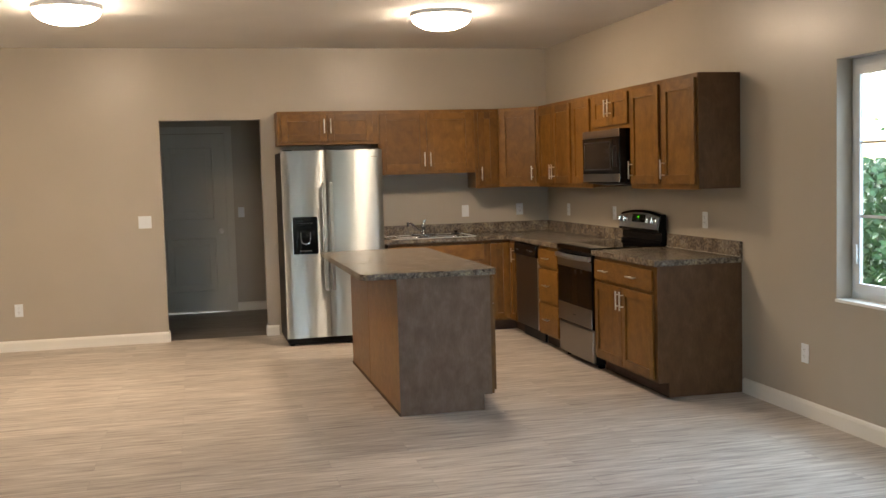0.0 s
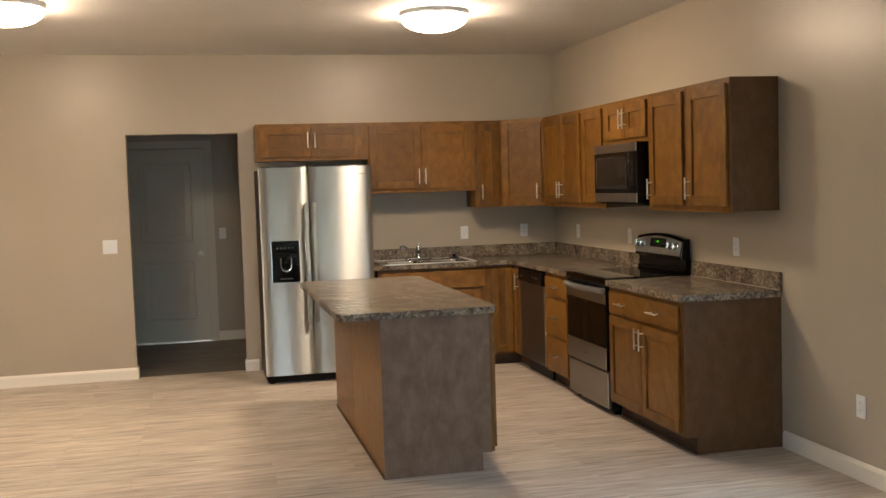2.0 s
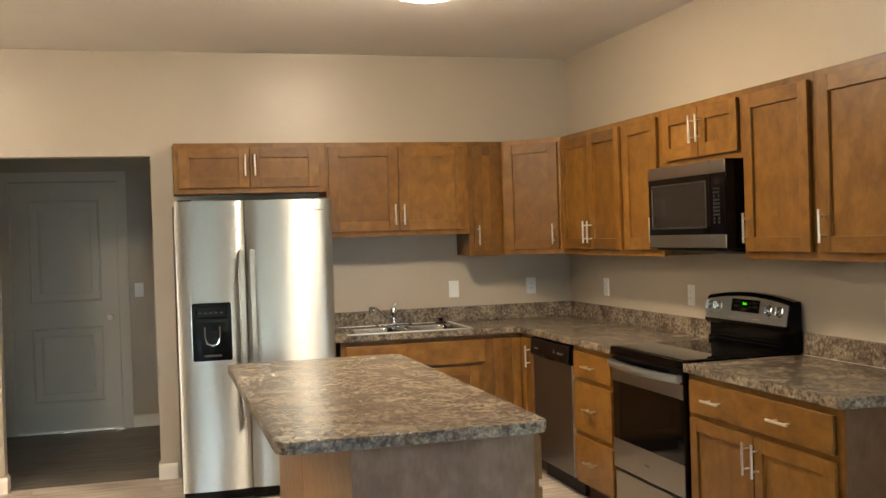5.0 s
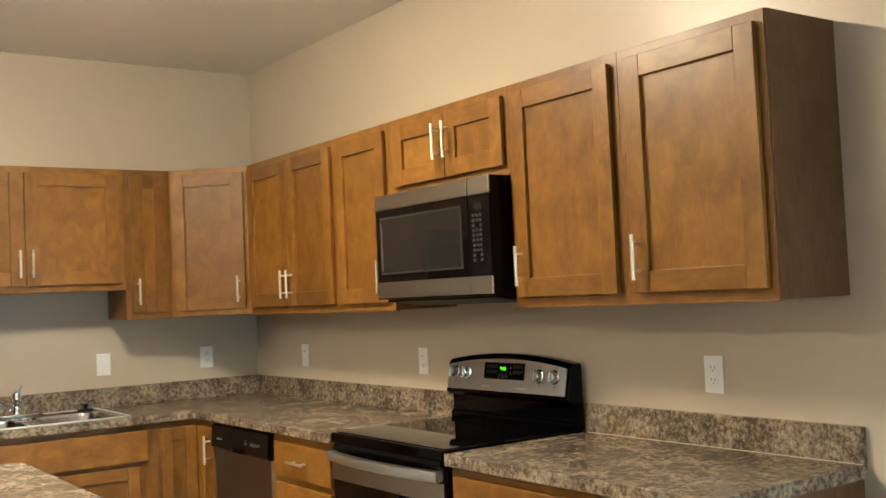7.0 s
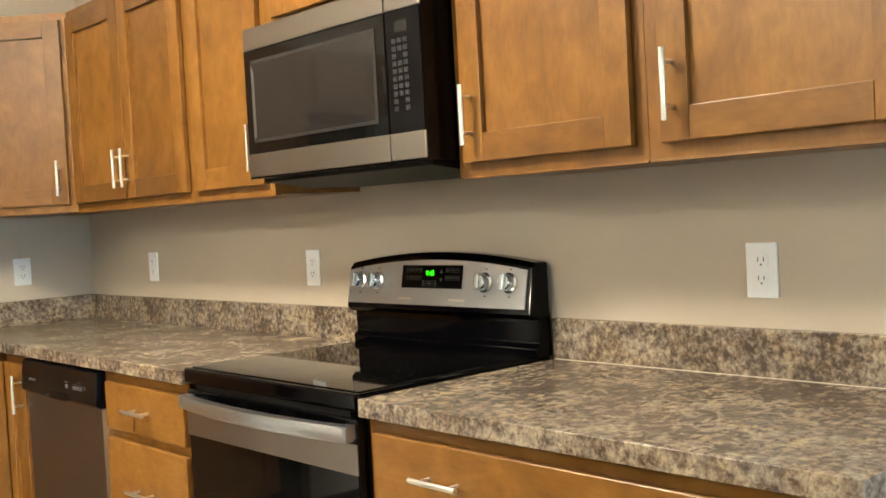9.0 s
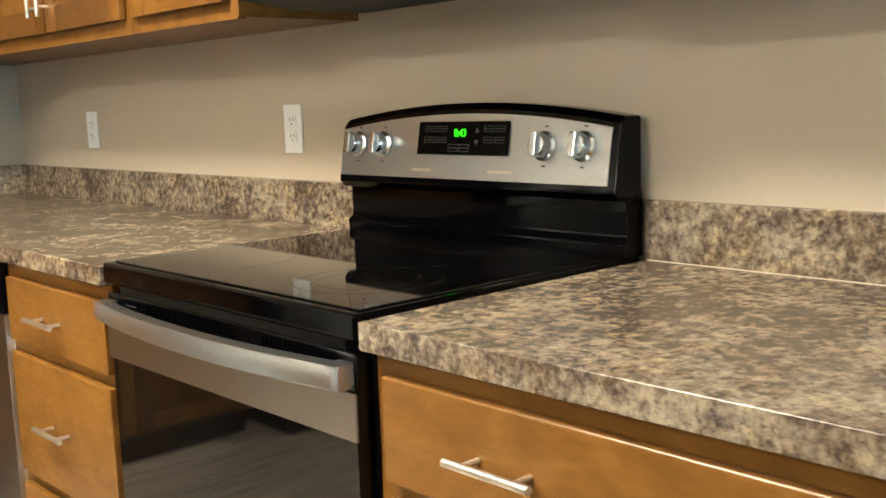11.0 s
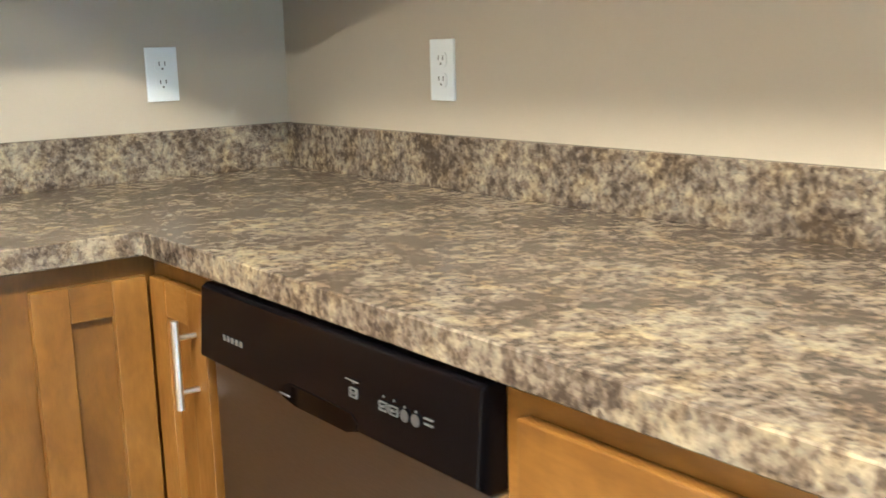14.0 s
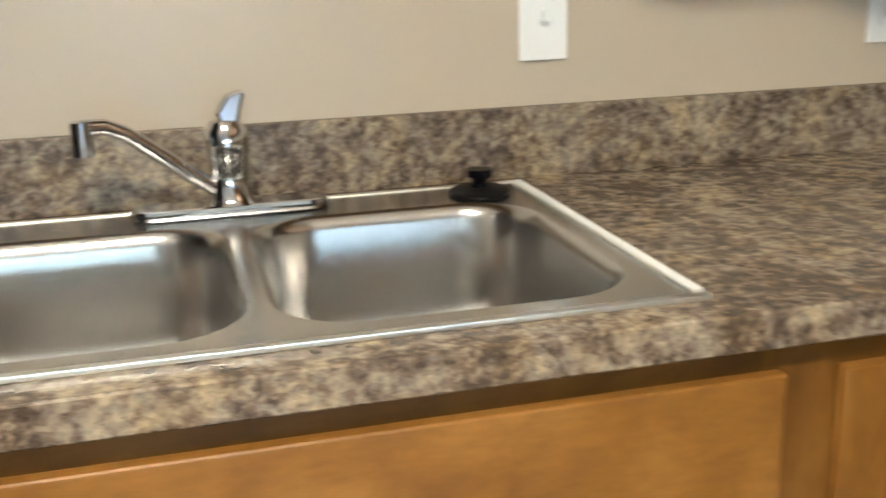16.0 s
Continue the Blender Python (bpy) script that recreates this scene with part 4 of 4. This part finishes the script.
part("sealant_strip", block(SX1 - 0.009, SX1 + 0.002, SY0 + 0.008, SY1 - 0.008, 0.9206, 0.9225, 0.0008), WHITE, sink, "pale strip along the rim")
fa = thing("faucet", "single-lever chrome kitchen faucet on the sink's back ledge", "faucet", turned(-1.342, -0.1, 0.9185))
part("base_plate", prism(rounded(-0.125, 0.125, -0.028, 0.028, 0.027), 0, 0.014, "z", 0.005), CHROME, fa)
part("stem", lathe([(0.032, 0.014), (0.026, 0.022), (0.023, 0.05), (0.024, 0.072), (0.026, 0.076), (0.026, 0.105), (0.018, 0.118), (0.002, 0.121)], 28), CHROME, fa)
bm = bmesh.new()
tube(bm, [(-0.012, -0.004, 0.03), (-0.05, -0.014, 0.058), (-0.09, -0.026, 0.092), (-0.12, -0.036, 0.116), (-0.142, -0.043, 0.126), (-0.165, -0.05, 0.127)], [0.011, 0.0105, 0.010, 0.0095, 0.0095, 0.0095], 14)
tube(bm, [(-0.166, -0.05, 0.134), (-0.166, -0.05, 0.094)], 0.0125, 16)
part("spout", bm, CHROME, fa)
part("lever", prism([(-0.004, 0.110), (0.016, 0.114), (0.026, 0.150), (0.022, 0.156), (0.004, 0.150), (-0.010, 0.128)], -0.011, 0.011, "y", 0.004), CHROME, fa)
st = thing("sink_stopper", "black rubber sink stopper on the steel ledge", "sink stopper", turned(-1.015, -0.115, 0.9185))
part("disc", lathe([(0.040, 0), (0.041, 0.004), (0.036, 0.008), (0.012, 0.010), (0.001, 0.0101)], 28), DULLBLACK, st)
part("knob", lathe([(0.010, 0.010), (0.010, 0.020), (0.017, 0.024), (0.017, 0.034), (0.001, 0.035)], 20), BLACK, st)


# ---- outlets and switches ----
def outlet(place, label="white duplex outlet with cover plate on the greige wall"):
    o = thing("outlet", label, "outlet", place, "outlets")
    part("cover_plate", block(-0.036, 0.036, -0.0065, -0.0005, -0.058, 0.058, 0.002), WHITE, o)
    for z in (-0.0195, 0.0195):
        r = part("receptacle", prism(rounded(-0.0165, 0.0165, z - 0.0145, z + 0.0145, 0.010), -0.0085, -0.0064, "y"), WHITE, o)
        for x in (-0.0065, 0.0065):
            part("slot", block(x - 0.0011, x + 0.0011, -0.0088, -0.0084, z - 0.001, z + 0.008), SLOT, r)
        part("slot", block(-0.002, 0.002, -0.0088, -0.0084, z - 0.0095, z - 0.0055), SLOT, r)
    return o


def switch(place, n, label):
    o = thing("light_switch", label, "light switch", place, "light switches")
    w = 0.036 + 0.023 * (n - 1)
    part("cover_plate", block(-w, w, -0.0065, -0.0005, -0.058, 0.058, 0.002), WHITE, o)
    for k in range(n):
        x = (k - (n - 1) / 2) * 0.046
        part("toggle", block(x - 0.005, x + 0.005, -0.018, -0.006, -0.004, 0.012, 0.002), WHITE, o)
    return o


OZL = 1.138
switch(pose(-0.883, 0, OZL), 1, "white single toggle switch on the wall above the double sink")
outlet(pose(-0.311, 0, OZL))
for y in (-0.598, -1.711, -3.322):
    outlet(pose(0, y, OZL, 0, 0, EAST))
outlet(pose(0, -4.545, 0.383, 0, 0, EAST), "white duplex outlet low on the greige wall near the window")
outlet(pose(-5.13, 0, 0.377), "white duplex outlet low on the greige wall above the baseboard")
switch(pose(-3.985, 0, 1.142), 2, "white double toggle switch beside the hall opening")
switch(pose(-3.008, HY, 1.14), 1, "white single toggle switch in the hall beside the door")


# ---- ceiling lights ----
sd = thing("smoke_detector", "round white smoke detector on the ceiling near a dome light", "smoke detector", pose(-1.60, -3.05, 2.755))
part("base_plate", lathe([(0.062, 0), (0.062, -0.010), (0.058, -0.012)], 28), WHITE, sd)
part("cover", lathe([(0.056, -0.012), (0.055, -0.030), (0.046, -0.039), (0.0, -0.040)], 28), WHITE, sd)
def ceiling_light(x, y):
    c = thing("ceiling_light", "round flush-mount ceiling light with a lit opal dome", "ceiling light", turned(x, y, H), "ceiling lights")
    part("rim", lathe([(0.236, 0), (0.238, -0.020), (0.230, -0.032), (0.215, -0.032)], 48), WHITE, c)
    prof = [(0.228, -0.032)]
    prof += [(0.228 * math.cos(radians(a)), -0.036 - 0.100 * math.sin(radians(a))) for a in range(6, 90, 7)]
    prof.append((0.003, -0.136))
    part("diffuser", lathe(prof, 48), DIFFUSER, c, "lit opal glass dome")
    return c


ceiling_light(-1.62, -2.2)
ceiling_light(-4.33, -2.35)
# third dome is unseen, added on the row's spacing to brighten the left wall
ceiling_light(-7.04, -2.35)

# ---- outdoors ----
GRASS = material("lawn", (0.06, 0.11, 0.03), 0.9)
v = coords(GRASS)
link(GRASS, ramp(GRASS, noise_tex(GRASS, v, 6, 6, 0.7), [(0.3, (0.035, 0.07, 0.02)), (0.7, (0.10, 0.17, 0.05))]), shader(GRASS).inputs["Base Color"])
bm = bmesh.new()
for q in ((T, 400, -400, 400), (-400, X0 - T, -400, 400), (X0 - T, T, HY + T, 400), (X0 - T, T, -400, Y0 - T)):
    vs = [bm.verts.new((x, y, -0.15)) for x, y in ((q[0], q[2]), (q[1], q[2]), (q[1], q[3]), (q[0], q[3]))]
    bm.faces.new(vs)
structure("ground", bm, GRASS, "mown lawn outside the house")
SIDING = material("tan_siding", (0.5, 0.4, 0.32), 0.7)
ROOF = material("brown_shingle", (0.12, 0.1, 0.09), 0.9)
LEAF = material("leaf_green", (0.12, 0.22, 0.06), 0.6)
BARK = material("bark", (0.10, 0.07, 0.05), 0.9)
house = thing("house", "tan sided neighbour house with a dark shingle roof across the lawn", "house", turned(16, 1, -0.15))
part("wall", block(-5, 5, -6, 6, 0, 3.0), SIDING, house)
part("roof", prism([(-5.6, 2.9), (0, 5.6), (5.6, 2.9)], -6.5, 6.5, "y"), ROOF, house)


def leafy(name, label, place, height, spread, trunk, count, seed):
    rnd = random.Random(seed)
    t = thing(name, label, name, place, name + "s")
    bm = bmesh.new()
    tube(bm, [(0, 0, 0), (0.03 * trunk, 0, height * 0.35), (0, 0.05, height * 0.7)], [trunk, trunk * 0.7, trunk * 0.3], 8)
    for k in range(5):
        a = k * 1.26
        tube(bm, [(0, 0, height * (0.25 + 0.07 * k)), (math.cos(a) * spread * 0.6, math.sin(a) * spread * 0.6, height * (0.5 + 0.07 * k))], [trunk * 0.45, trunk * 0.12], 6)
    part("trunk", bm, BARK, t)
    verts, faces = [], []
    for _ in range(count):
        a, u = rnd.uniform(0, 6.283), rnd.random() ** 0.5
        z = height * rnd.uniform(0.12, 1.0)
        r = spread * u * (0.55 + 0.45 * math.sin(3.1 * z / height)) * rnd.uniform(0.7, 1.1)
        c = Vector((math.cos(a) * r, math.sin(a) * r, z))
        d1 = Vector([rnd.gauss(0, 1) for _ in range(3)]).normalized() * 0.05
        d2 = d1.orthogonal().normalized() * 0.03
        i = len(verts)
        verts += [c - d1, c + d2, c + d1, c - d2]
        faces.append((i, i + 1, i + 2, i + 3))
    me = bpy.data.meshes.new("crown")
    me.from_pydata(verts, [], faces)
    me.materials.append(LEAF)
    crown = new("crown", me)
    crown.parent = t
    tagged(crown, kind="stuff")


leafy("shrub", "green leafy shrub on the lawn by the window", turned(2.6, -3.3, -0.15), 1.5, 0.9, 0.03, 5000, 1)
leafy("shrub", "green leafy shrub on the lawn by the window", turned(3.4, -1.0, -0.15), 1.7, 1.1, 0.03, 6000, 2)
leafy("tree", "leafy green tree on the lawn beyond the window", turned(7.0, 0.5, -0.15), 5.5, 2.2, 0.14, 9000, 3)
